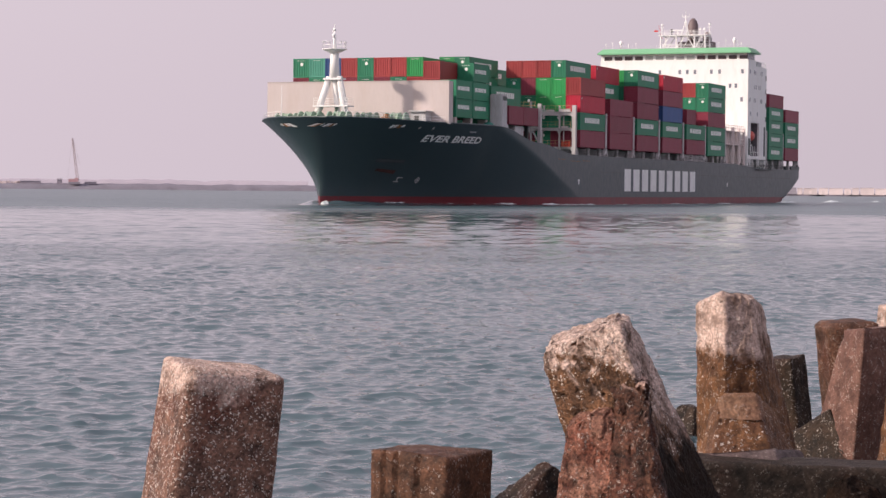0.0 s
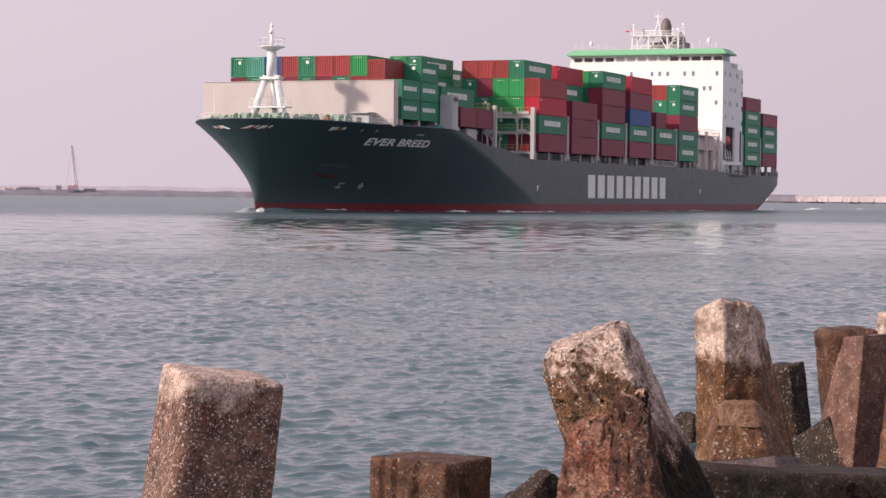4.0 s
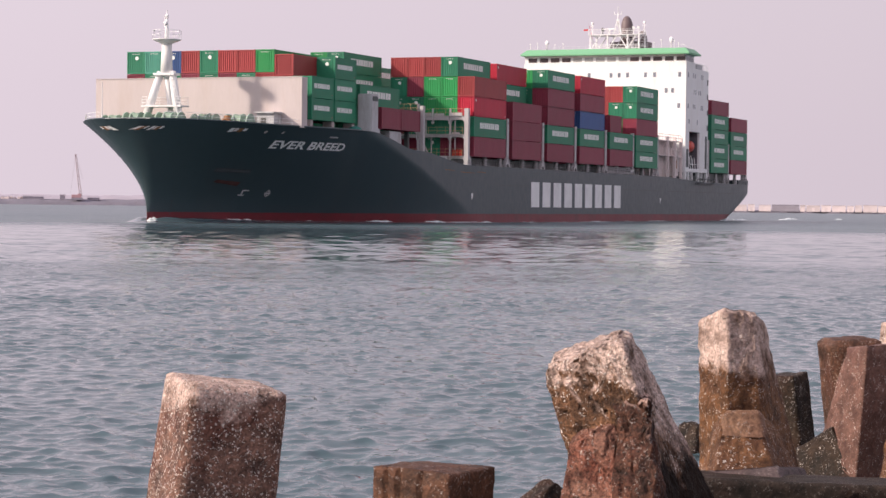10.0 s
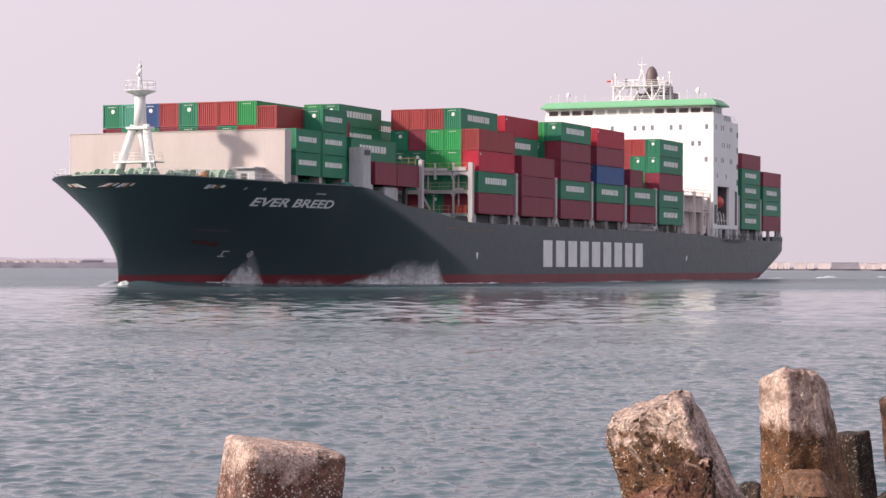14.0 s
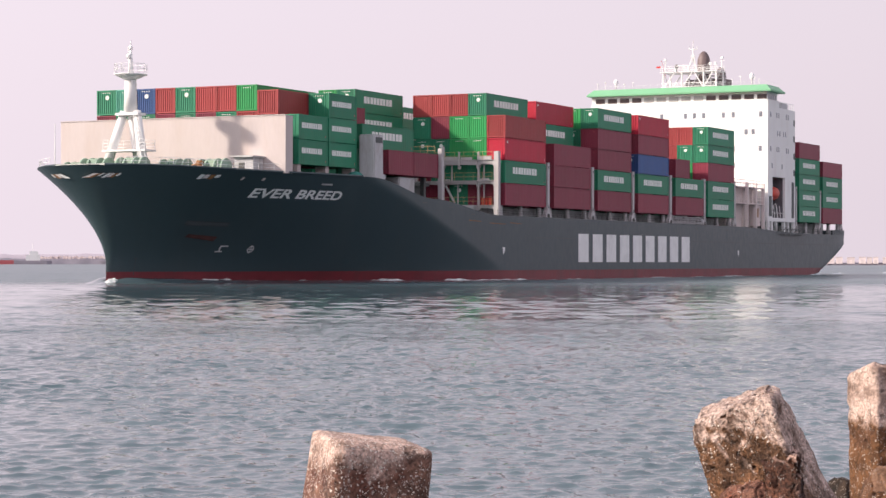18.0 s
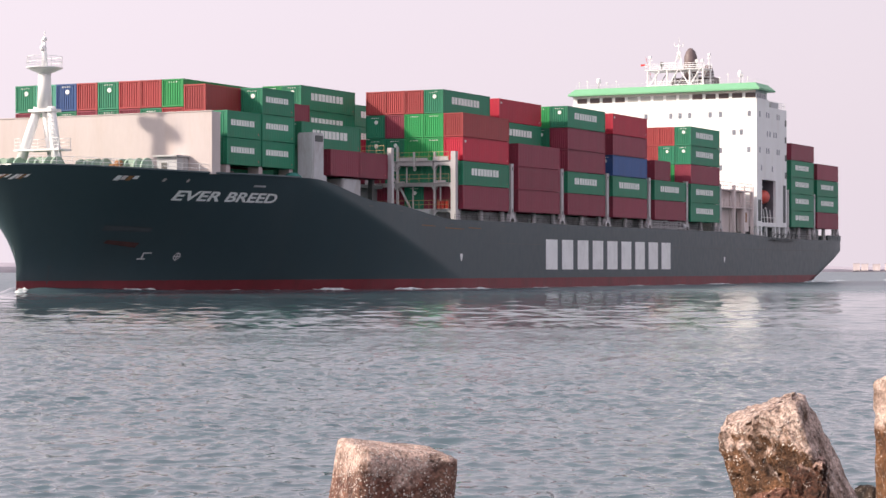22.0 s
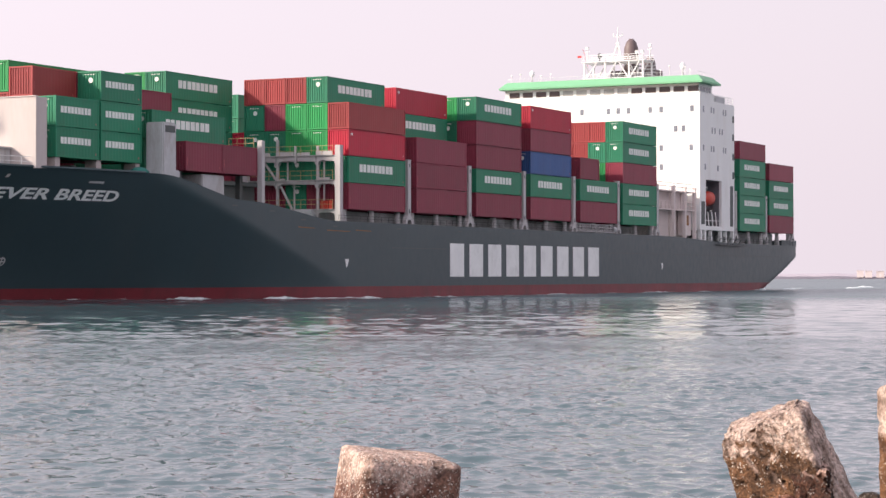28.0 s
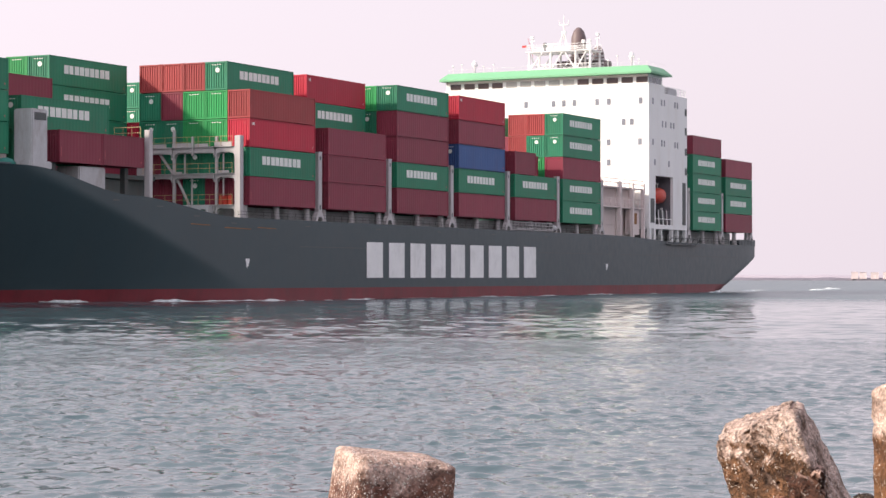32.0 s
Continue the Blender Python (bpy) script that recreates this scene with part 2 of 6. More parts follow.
# ---- water ----
def water_material():
    m = bpy.data.materials.new("grey green sea water")
    m.use_nodes = True
    n, l = m.node_tree.nodes, m.node_tree.links
    b = n["Principled BSDF"]
    b.inputs["Roughness"].default_value, b.inputs["IOR"].default_value = 0.05, 1.33
    co = n.new("ShaderNodeTexCoord")
    tint = n.new("ShaderNodeTexNoise")
    tint.inputs["Scale"].default_value, tint.inputs["Detail"].default_value = 0.02, 5.0
    ramp = n.new("ShaderNodeValToRGB")
    ramp.color_ramp.elements[0].position, ramp.color_ramp.elements[1].position = 0.35, 0.65
    ramp.color_ramp.elements[0].color, ramp.color_ramp.elements[1].color = (0.054, 0.090, 0.104, 1), (0.080, 0.118, 0.132, 1)
    l.new(co.outputs["Object"], tint.inputs["Vector"])
    l.new(tint.outputs["Fac"], ramp.inputs["Fac"])
    l.new(ramp.outputs["Color"], b.inputs["Base Color"])
    heights = []
    for scale, stretch, share in ((6.0, 1.15, 0.5), (13.0, 1.1, 0.25), (2.2, 1.2, 0.8)):
        mp = n.new("ShaderNodeMapping")
        mp.inputs["Scale"].default_value, mp.inputs["Rotation"].default_value = (1.0, stretch, 1.0), (0, 0, 0.12)
        t = n.new("ShaderNodeTexNoise")
        t.inputs["Scale"].default_value, t.inputs["Detail"].default_value, t.inputs["Distortion"].default_value = scale, 2.0, 0.4
        k = n.new("ShaderNodeMath")
        k.operation = "MULTIPLY"
        k.inputs[1].default_value = share
        l.new(co.outputs["Object"], mp.inputs["Vector"])
        l.new(mp.outputs[0], t.inputs["Vector"])
        l.new(t.outputs["Fac"], k.inputs[0])
        heights.append(k.outputs[0])
    total = heights[0]
    for h in heights[1:]:
        add = n.new("ShaderNodeMath")
        l.new(total, add.inputs[0])
        l.new(h, add.inputs[1])
        total = add.outputs[0]
    bp = n.new("ShaderNodeBump")
    bp.inputs["Distance"].default_value = 0.02
    l.new(total, bp.inputs["Height"])
    # gusts leave calm and ruffled streaks
    mp, gust, ruffled = n.new("ShaderNodeMapping"), n.new("ShaderNodeTexNoise"), n.new("ShaderNodeMapRange")
    mp.inputs["Scale"].default_value = (0.4, 1.0, 1.0)
    gust.inputs["Scale"].default_value, gust.inputs["Detail"].default_value, gust.inputs["Roughness"].default_value = 0.09, 4.0, 0.6
    ruffled.inputs["From Min"].default_value, ruffled.inputs["From Max"].default_value = 0.40, 0.60
    ruffled.inputs["To Min"].default_value, ruffled.inputs["To Max"].default_value = 0.35, 1.2
    l.new(co.outputs["Object"], mp.inputs["Vector"])
    l.new(mp.outputs[0], gust.inputs["Vector"])
    l.new(gust.outputs["Fac"], ruffled.inputs["Value"])
    # ripples too fine for the mesh, which grows coarser out in the channel
    sep, far, both = n.new("ShaderNodeSeparateXYZ"), n.new("ShaderNodeMapRange"), n.new("ShaderNodeMath")
    far.inputs["From Min"].default_value, far.inputs["From Max"].default_value = 30.0, 70.0
    far.inputs["To Min"].default_value, far.inputs["To Max"].default_value = 1.0, 3.0
    both.operation = "MULTIPLY"
    l.new(co.outputs["Object"], sep.inputs[0])
    l.new(sep.outputs["Y"], far.inputs["Value"])
    l.new(ruffled.outputs[0], both.inputs[0])
    l.new(far.outputs[0], both.inputs[1])
    # past the ruffled water lies a calmer reach with uneven edges, and open ruffled water beyond it
    edge, lie, still = n.new("ShaderNodeTexNoise"), n.new("ShaderNodeMath"), n.new("ShaderNodeMath")
    reach = n.new("ShaderNodeValToRGB")
    share = n.new("ShaderNodeMapRange")
    edge.inputs["Scale"].default_value, edge.inputs["Detail"].default_value = 0.05, 4.0
    lie.operation, lie.inputs[1].default_value = "MULTIPLY_ADD", 60.0
    share.inputs["From Max"].default_value = 400.0
    ramp2 = reach.color_ramp
    ramp2.elements[0].position, ramp2.elements[1].position = 0.275, 0.70
    ramp2.elements[0].color, ramp2.elements[1].color = (1, 1, 1, 1), (1, 1, 1, 1)
    for at in (0.325, 0.55):
        ramp2.elements.new(at).color = (0.12, 0.12, 0.12, 1)
    still.operation = "MULTIPLY"
    l.new(mp.outputs[0], edge.inputs["Vector"])
    l.new(edge.outputs["Fac"], lie.inputs[0])
    l.new(sep.outputs["Y"], lie.inputs[2])
    l.new(lie.outputs[0], share.inputs["Value"])
    l.new(share.outputs[0], reach.inputs["Fac"])
    l.new(both.outputs[0], still.inputs[0])
    l.new(reach.outputs["Color"], still.inputs[1])
    l.new(still.outputs[0], bp.inputs["Strength"])
    # where the ripples are too fine to see they roughen the surface
    fine = n.new("ShaderNodeValToRGB")
    for at, value in ((0.19, 0.05), (0.27, 0.08), (0.325, 0.03), (0.54, 0.035), (0.66, 0.28)):
        e = fine.color_ramp.elements.new(at)
        e.color = (value, value, value, 1)
    fine.color_ramp.elements[0].color = (0.05, 0.05, 0.05, 1)
    fine.color_ramp.elements[-1].color = (0.3, 0.3, 0.3, 1)
    l.new(share.outputs[0], fine.inputs["Fac"])
    l.new(fine.outputs["Color"], b.inputs["Roughness"])
    l.new(bp.outputs[0], b.inputs["Normal"])
    return m


# metres from crest to crest, and the mean slope
RIPPLE, CHOP, WAVE_SLOPE = 0.22, 0.62, 0.18


def make_water():
    """One sheet from the shore to the horizon, finer towards the shore, with wind waves."""
    turns = np.concatenate([np.linspace(-math.pi, -0.31, 24, endpoint=False), np.linspace(-0.31, 0.25, 560, endpoint=False), np.linspace(0.25, math.pi, 24)])
    fine = np.cumsum(np.concatenate([[9.0], np.full(60, 0.035)]))
    steps = [fine[-1]]
    while steps[-1] < 420.0:
        steps.append(steps[-1] + (min(0.0016 * steps[-1], 0.115) if steps[-1] < 170.0 else 0.115 + (steps[-1] - 170.0) * 0.004))
    reach = np.concatenate([np.array([0.0001, 2.0, 5.0]), fine, np.array(steps[1:]), np.geomspace(440.0, 4900.0, 14)])
    a, r = np.meshgrid(turns, reach)
    x, y = np.sin(a) * r, np.cos(a) * r
    rng = np.random.RandomState(4)
    z, dx, dy = np.zeros_like(x), np.zeros_like(x), np.zeros_like(x)
    gap = np.maximum(r * 0.0009, np.minimum(r * 0.0016, 0.12 + np.maximum(r - 170.0, 0) * 0.004))
    calm = 0.8 + 0.3 * np.sin(x * 0.07 + 1.0 + np.sin(y * 0.031)) * np.sin(y * 0.053 + x * 0.017) + 0.22 * np.sin(x * 0.61 + y * 0.13) * np.sin(y * 0.37 - x * 0.09)
    lull = 1.0 - 0.6 * np.clip((r + 10 * np.sin(x * 0.09) - 85.0) / 20.0, 0, 1)
    lull *= 1.0 + 0.9 * np.clip((r - 35.0) / 25.0, 0, 1) * np.clip((100.0 + 8 * np.sin(x * 0.13) - r) / 15.0, 0, 1)
    # waves flattened by distance from the camera, to fit the hull's dark reflection in its view
    smooth = 1.0 - 0.3 * np.clip((r + 6 * np.sin(x * 0.11) - 118.0) / 25.0, 0, 1) * np.clip((260.0 - r) / 60.0, 0, 1)
    lull *= smooth
    # wind waves with narrow crests and broad troughs, most of them about a metre long, running in to the shore
    lengths = 0.12 * 1.055 ** np.arange(82)
    share = np.exp(-np.log(lengths / RIPPLE) ** 2 / 0.5) + 0.55 * np.exp(-np.log(lengths / CHOP) ** 2 / 0.5)
    share *= WAVE_SLOPE / math.sqrt(0.5 * float((share ** 2).sum()))
    for length, slope in zip(lengths, share):
        heading = rng.normal(-1.5, 0.85)
        c, d, k = math.cos(heading), math.sin(heading), math.tau / length
        fade = np.clip((length / gap - 2.5) / 3.0, 0, 1) * calm * lull * slope / k
        ph = k * (x * c + y * d) + rng.uniform(0, math.tau)
        z += fade * np.sin(ph)
        side = fade * np.cos(ph) * 1.4
        dx, dy = dx + side * c, dy + side * d
    # the ship's old wash, low and broken, out in the channel
    for k in range(20):
        length = 1.1 * 1.09 ** k
        heading = rng.normal(-1.5, 0.95)
        ph = math.tau / length * (x * math.cos(heading) + y * math.sin(heading)) + rng.uniform(0, math.tau)
        z += np.clip((r - 65.0) / 40.0, 0, 1) * np.clip((length / gap - 3.0) / 3.0, 0, 1) * length * 0.0030 * smooth * np.sin(ph)
    ease = np.clip((r - 3.0) / 6.0, 0, 1) * np.clip((900.0 - r) / 500.0, 0, 1)
    x, y, z = x + dx * ease, y + dy * ease, z * ease
    rows, cols = x.shape
    co = np.stack([x, y, z], -1).reshape(-1, 3)
    i, j = np.meshgrid(np.arange(rows - 1), np.arange(cols - 1), indexing="ij")
    q = np.stack([i * cols + j, i * cols + j + 1, (i + 1) * cols + j + 1, (i + 1) * cols + j], -1).reshape(-1, 4)[:, ::-1]
    me = bpy.data.meshes.new("water")
    me.vertices.add(len(co))
    me.vertices.foreach_set("co", co.ravel())
    me.loops.add(q.size)
    me.loops.foreach_set("vertex_index", q.ravel())
    me.polygons.add(len(q))
    me.polygons.foreach_set("loop_start", np.arange(0, q.size, 4))
    me.polygons.foreach_set("use_smooth", np.ones(len(q), bool))
    me.update(calc_edges=True)
    me.materials.append(water_material())
    return tagged(new("water", me), "grey-green harbour water with small wind ripples", "water", kind="structure")


water = make_water()

# ---- far bank ----
# colours of the far bank have the distance haze mixed into them
SAND = paint("sand and rubble with painted haze", (0.185, 0.172, 0.205), 0.9, vary=0.25, grain=0.05, fine=0.6, bump=0.0)
HAZE_SAND = paint("dune sand paled with painted haze", (0.40, 0.36, 0.41), 0.9, vary=0.08, grain=0.01, fine=0.1, bump=0.0)
PALE = paint("pale wall with painted haze", (0.70, 0.60, 0.59), 0.8, vary=0.12, grain=0.2, bump=0.0, pieces=0.12)
DIM = paint("grey shed wall", (0.32, 0.29, 0.33), 0.8, vary=0.12, grain=0.2, bump=0.0)


def bearing(turn, far):
    """A place on the plan, turn in degrees to the left of the view's first line."""
    return -math.sin(radians(turn)) * far, math.cos(radians(turn)) * far


def bank(name, far, depth, height, t0, t1, material, label, rough):
    """A long low bank of land with an uneven crest, between two bearings."""
    bm = bmesh.new()
    n = 160
    rings = []
    for k in range(n + 1):
        t = t0 + (t1 - t0) * k / n
        crest = height * (1.0 + rough * noise.noise((t * 1.7, 3.1, 0)) + 0.5 * rough * noise.noise((t * 7.0, 1.0, 0)))
        ring = []
        for d, h in ((0, -0.5), (3, 0.45 * crest), (9, 0.9 * crest), (depth * 0.4, crest), (depth, crest * 0.9), (depth + 5, -0.5)):
            x, y = bearing(t, far + d + 4 * noise.noise((t * 3.0, d, 0)))
            ring.append(bm.verts.new((x, y, h)))
        rings.append(ring)
    for a, b in zip(rings, rings[1:]):
        for k in range(len(a) - 1):
            bm.faces.new((a[k], a[k + 1], b[k + 1], b[k])).smooth = True
    return tagged(new(name, mesh_of(name, bm, material)), label, "land", kind="structure")


bank("ground", 1300, 60, 3.6, 3.0, 24.0, SAND, "low rubble bank on the far side of the channel", 0.25)
bank("ground", 1290, 40, 1.6, -32.0, 3.0, SAND, "low sandy bank on the far side of the channel", 0.3)
bank("backdrop", 1900, 300, 8.0, 3.6, 40.0, HAZE_SAND, "low dunes in painted haze far behind the channel", 0.25)
bank("backdrop", 1900, 300, 3.6, -40.0, 3.6, HAZE_SAND, "flat land in painted haze far behind the channel", 0.3)


# crane colours are paled so that distance haze sits in the paint
BOOM = paint("grey brown boom steel", (0.44, 0.35, 0.37), 0.7, bump=0.0)
DULLRED = paint("crane red with painted haze", (0.55, 0.33, 0.35), 0.6, bump=0.0)


def far_crane(turn, far):
    """A lattice-boom crawler crane on the far bank."""
    x, y = bearing(turn, far)
    crane = thing("crawler_crane", "red crawler crane with a tall lattice boom on the far bank", "crane", pose(x, y, 3.3, rz=turn))
    bm = bmesh.new()
    for s in (-1.7, 1.7):
        box(bm, -3.4, 3.4, s - 0.45, s + 0.45, 0, 1.1)
    part("tracks", bm, DIM, crane)
    bm = bmesh.new()
    box(bm, -3.4, 2.4, -1.5, 1.5, 1.1, 2.9)
    box(bm, 0.2, 2.4, 0.4, 1.6, 1.3, 3.5)
    part("cab", bm, DULLRED, crane, bevel=0.1)
    bm = bmesh.new()
    foot, tip = Vector((2.0, 0, 2.0)), Vector((-1.2, 0, 27.0))
    corners = [Vector((0.7, 0.7, 0)), Vector((-0.7, 0.7, 0)), Vector((-0.7, -0.7, 0)), Vector((0.7, -0.7, 0))]
    steps = 12
    for c in corners:
        rod(bm, foot + c, tip + c * 0.5, 0.2, 5)
    for k in range(steps):
        p, q = foot.lerp(tip, k / steps), foot.lerp(tip, (k + 1) / steps)
        s0, s1 = 1 - 0.5 * k / steps, 1 - 0.5 * (k + 1) / steps
        for i in range(4):
            rod(bm, p + corners[i] * s0, q + corners[(i + 1) % 4] * s1, 0.11, 4)
    part("boom", bm, BOOM, crane)
    bm = bmesh.new()
    rod(bm, tip, (-4.0, 0, 3.6), 0.06, 4)
    rod(bm, tip + Vector((0.3, 0, 0)), (3.2, 0.5, 12.0), 0.06, 4)
    part("cables", bm, BOOM, crane)
    return crane


far_crane(9.72, 1306)


def far_shed(turn, far, wide, deep, high, material, label, ridge=0.0, name="shed", z=2.6):
    x, y = bearing(turn, far)
    shed = thing(name, label, name.replace("_", " "), pose(x, y, z, rz=turn))
    bm = bmesh.new()
    box(bm, -wide / 2, wide / 2, -deep / 2, deep / 2, 0, high)
    part("wall", bm, material, shed)
    bm = bmesh.new()
    if ridge:
        prof = [(-deep / 2 - 0.2, high), (0, high + ridge), (deep / 2 + 0.2, high), (deep / 2 + 0.2, high + 0.15), (0, high + ridge + 0.2), (-deep / 2 - 0.2, high + 0.15)]
        a, b = [[bm.verts.new((s, p, q)) for p, q in prof] for s in (-wide / 2 - 0.2, wide / 2 + 0.2)]
        for k in range(6):
            bm.faces.new((a[k], a[(k + 1) % 6], b[(k + 1) % 6], b[k]))
        bm.faces.new(a)
        bm.faces.new(b[::-1])
    else:
        box(bm, -wide / 2 - 0.15, wide / 2 + 0.15, -deep / 2 - 0.15, deep / 2 + 0.15, high, high + 0.2)
    part("roof", bm, material, shed)
    for k in range(max(1, int(wide / 6))):
        s = -wide / 2 + (k + 0.5) * wide / max(1, int(wide / 6))
        bm = bmesh.new()
        box(bm, s - 0.8, s + 0.8, -deep / 2 - 0.06, -deep / 2 + 0.02, 0.1, min(high * 0.7, 2.4))
        part("door", bm, material, shed)
    return shed


# low sheds, a pale tank and a signal mast on the bank, and the long row of pale cabins further along
for turn, wide, high in ((10.85, 12, 1.6), (10.1, 3, 2.6), (9.3, 7, 1.2), (17.4, 26, 1.5), (18.8, 12, 2.2)):
    far_shed(turn, 1312, wide, 7, high, DIM, "low grey shed on the far bank", 0.7, z=3.0)
random.seed(11)
turn = -6.2
while turn > -12.6:
    wide = random.choice((3.0, 4.5, 5.5, 4.0, 8.0, 7.0, 16.0))
    pale = wide < 12
    far_shed(turn - math.degrees(wide / 2 / 1295), 1295, wide, 6.0, 3.6 + 0.5 * random.random(), PALE if pale else DIM, "pale flat-roofed cabin on the far bank" if pale else "grey flat-roofed shed on the far bank", 0, "cabin", z=0.9)
    turn -= math.degrees((wide + random.choice((0.6, 0.8, 2.5))) / 1295)


# barge red, desaturated to paint in the distance haze
PALED = paint("barge red with painted haze", (0.48, 0.12, 0.13), 0.7, bump=0.0)


def far_block_row(t0, t1, far, count):
    """A row of small pale blocks along the crest of the far bank."""
    bm = bmesh.new()
    random.seed(23)
    for k in range(count):
        x, y = bearing(t0 + (t1 - t0) * (k + random.uniform(-0.3, 0.3)) / count, far + random.uniform(-2, 2))
        w, h = random.uniform(0.5, 1.0), random.uniform(0.7, 1.5)
        box(bm, x - w, x + w, y - 0.8, y + 0.8, 3.0, 3.6 + h)
    return tagged(new("bank_blocks", mesh_of("bank_blocks", bm, PALE)), "row of small pale blocks along the far bank", "blocks", kind="stuff")


far_block_row(11.0, 14.7, 1312, 46)


def far_barge(turn, far):
    """A small red barge with a white deckhouse, moored at the far bank."""
    x, y = bearing(turn, far)
    barge = thing("barge", "small red barge with a white deckhouse moored at the far bank", "barge", pose(x, y, 0, rz=turn))
    bm = bmesh.new()
    slab(bm, [(-17, -2), (-14, -3), (-4, -3), (-4, 3), (-14, 3), (-17, 2)], -0.6, 2.4)
    part("bow", bm, PALED, barge, "red bow paled with painted haze")
    bm = bmesh.new()
    slab(bm, [(-3.98, -3), (15, -3), (18, 0), (15, 3), (-3.98, 3)], -0.6, 2.2)
    part("hull", bm, DIM, barge, "grey hull with painted haze")
    bm = bmesh.new()
    box(bm, 3, 11, -2.2, 2.2, 2.2, 5.6)
    box(bm, 5, 10, -1.8, 1.8, 5.6, 7.6)
    part("deckhouse", bm, WHITE, barge)
    bm = bmesh.new()
    rod(bm, (7, 0, 7.6), (7, 0, 12.0), 0.12, 5)
    part("mast", bm, WHITE, barge)
    return barge


far_barge(15.0, 1284)


# ---- near shore ----
def near_shore():
    bm = bmesh.new()
    rows = []
    for y in (-160, -60, -25, -12, -6, -2, 1, 4, 7, 9, 10.5, 11.5, 12.5, 14):
        ring = []
        for k in range(41):
            x = (k - 20) * 6.0
            z = 0.85 if y < 4 else 0.85 - 1.9 * ((y - 4) / 10.0) ** 1.3
            ring.append(bm.verts.new((x, y + 0.5 * noise.noise((x * 0.4, y, 0)), z + 0.12 * noise.noise((x * 0.7, y * 0.7, 2)))))
        rows.append(ring)
    for a, b in zip(rows, rows[1:]):
        for k in range(40):
            bm.faces.new((a[k], a[k + 1], b[k + 1], b[k])).smooth = True
    # unseen shore, kept dark so that it throws less light on the blocks
    m = paint("dark rubble shore", (0.09, 0.072, 0.058), 0.9, vary=0.3, grain=0.8, fine=9.0, bump=0.05)
    return tagged(new("ground", mesh_of("ground", bm, m)), "sloping rubble shore behind the blocks", "shore", kind="structure")


near_shore()


# ---- container ship ----
# Ship space: x towards the bow from the stern, y to port, z up from the water.
ship = thing("container_ship", "dark green loaded container ship with a white bridge under way", "ship")
BEAM = 16.15
RIDERS = []


def blend_rows(rows, x):
    if x <= rows[0][0]:
        return rows[0][1]
    for (a, p), (b, q) in zip(rows, rows[1:]):
        if x <= b:
            s = (x - a) / (b - a)
            return p + (q - p) * s * s * (3 - 2 * s)
    return rows[-1][1]


def deck_z(x):
    """The top of the hull's side."""
    return blend_rows(((30, 7.1), (60, 7.75), (150, 7.8), (168, 9.3), (181, 11.25), (196, 11.25), (212.5, 11.6)), x)


def stem_x(z):
    return 207.4 + (4.9 * (max(z - 2.6, 0) / 8.8) ** 1.55 if z > 2.6 else 0)


def plan_deck(x):
    if x < 180:
        return BEAM if x < 165 else BEAM - 0.45 * ((x - 165) / 15) ** 2
    return 15.7 * math.sqrt(max(0.0, 1 - ((x - 180) / 32.3) ** 2))


def hull_y(x, z):
    """Half the breadth of the hull at a place along it and a height; a knuckle parts the flat side from the flared bow."""
    if x >= 146:
        xe = stem_x(z)
        s = min(max((x - 146) / (xe - 146), 0), 1)
        xd = 146 + 66.3 * s
        deck, low = plan_deck(xd), BEAM * (1 - s ** 1.75)
        knuckle = min(max(1.2 + (xd - 149) * 0.305, 0.6), 11.6)
        u = min(max((knuckle - max(z, 0)) / knuckle, 0), 1)
        flat = deck - (deck - low) * u
        k = min(max(z, 0) / deck_z(xd), 1) ** 1.75
        round_bow = BEAM * (1 - s ** 2.1) * (1 - k) + deck * k
        w = min(max((xd - 186) / 18, 0), 1)
        return flat * (1 - w) + round_bow * w
    if x < 26:
        foot = 5.4 * (1 - x / 18.2) if x < 18.2 else -(x - 18.2) * 0.9
        over = min(max((foot - z) / 5.0, 0), 1)
        return BEAM * (1 - over ** 1.5) - 0.25 * max(0, 1 - x / 6) ** 2
    return BEAM


def make_hull():
    bm = bmesh.new()
    along = [0.0, 0.5] + [1.0 + k for k in range(25)] + [26] + [26 + 6 * k for k in range(1, 20)] + [143.0, 146.0]
    fore = [k / 60 for k in range(1, 61)]
    shares = [0.18 + 0.82 * k / 22 for k in range(1, 22)] + [1.0]
    loops = {}
    for side in (1, -1):
        loops[side] = []
        for x in along + [("s", s) for s in fore]:
            ring = []
            for level in ["a", "b", "c", "d"] + shares:
                xa = x if not isinstance(x, tuple) else 146 + x[1] * 66.3
                if level in ("a", "b", "c", "d"):
                    z = {"a": -3.0, "b": -0.4, "c": 0.55, "d": 1.22}[level]
                else:
                    z = 1.22 + (deck_z(min(xa, 212.3)) - 1.22) * (level - 0.18) / 0.82 if level < 1 else deck_z(min(xa, 212.3))
                px = 146 + x[1] * (stem_x(z) - 146) if isinstance(x, tuple) else x
                y = hull_y(px, z) if px < stem_x(z) - 1e-6 else 0.0
                ring.append(bm.verts.new((px, side * y, z)))
            loops[side].append(ring)
        for a, b in zip(loops[side], loops[side][1:]):
            for k in range(len(a) - 1):
                f = bm.faces.new((a[k], b[k], b[k + 1], a[k + 1]) if side > 0 else (a[k], a[k + 1], b[k + 1], b[k]))
                f.smooth, f.material_index = True, 1 if k < 3 else 0
    a, b = loops[1][0], loops[-1][0]
    for k in range(len(a) - 1):
        bm.faces.new((a[k], a[k + 1], b[k + 1], b[k])).material_index = 1 if k < 3 else 0
    bmesh.ops.remove_doubles(bm, verts=bm.verts[:], dist=0.002)
    me = mesh_of("hull", bm, HULL, BOOT)
    return part("hull", me, None, ship, "dark green steel hull, red along the waterline")


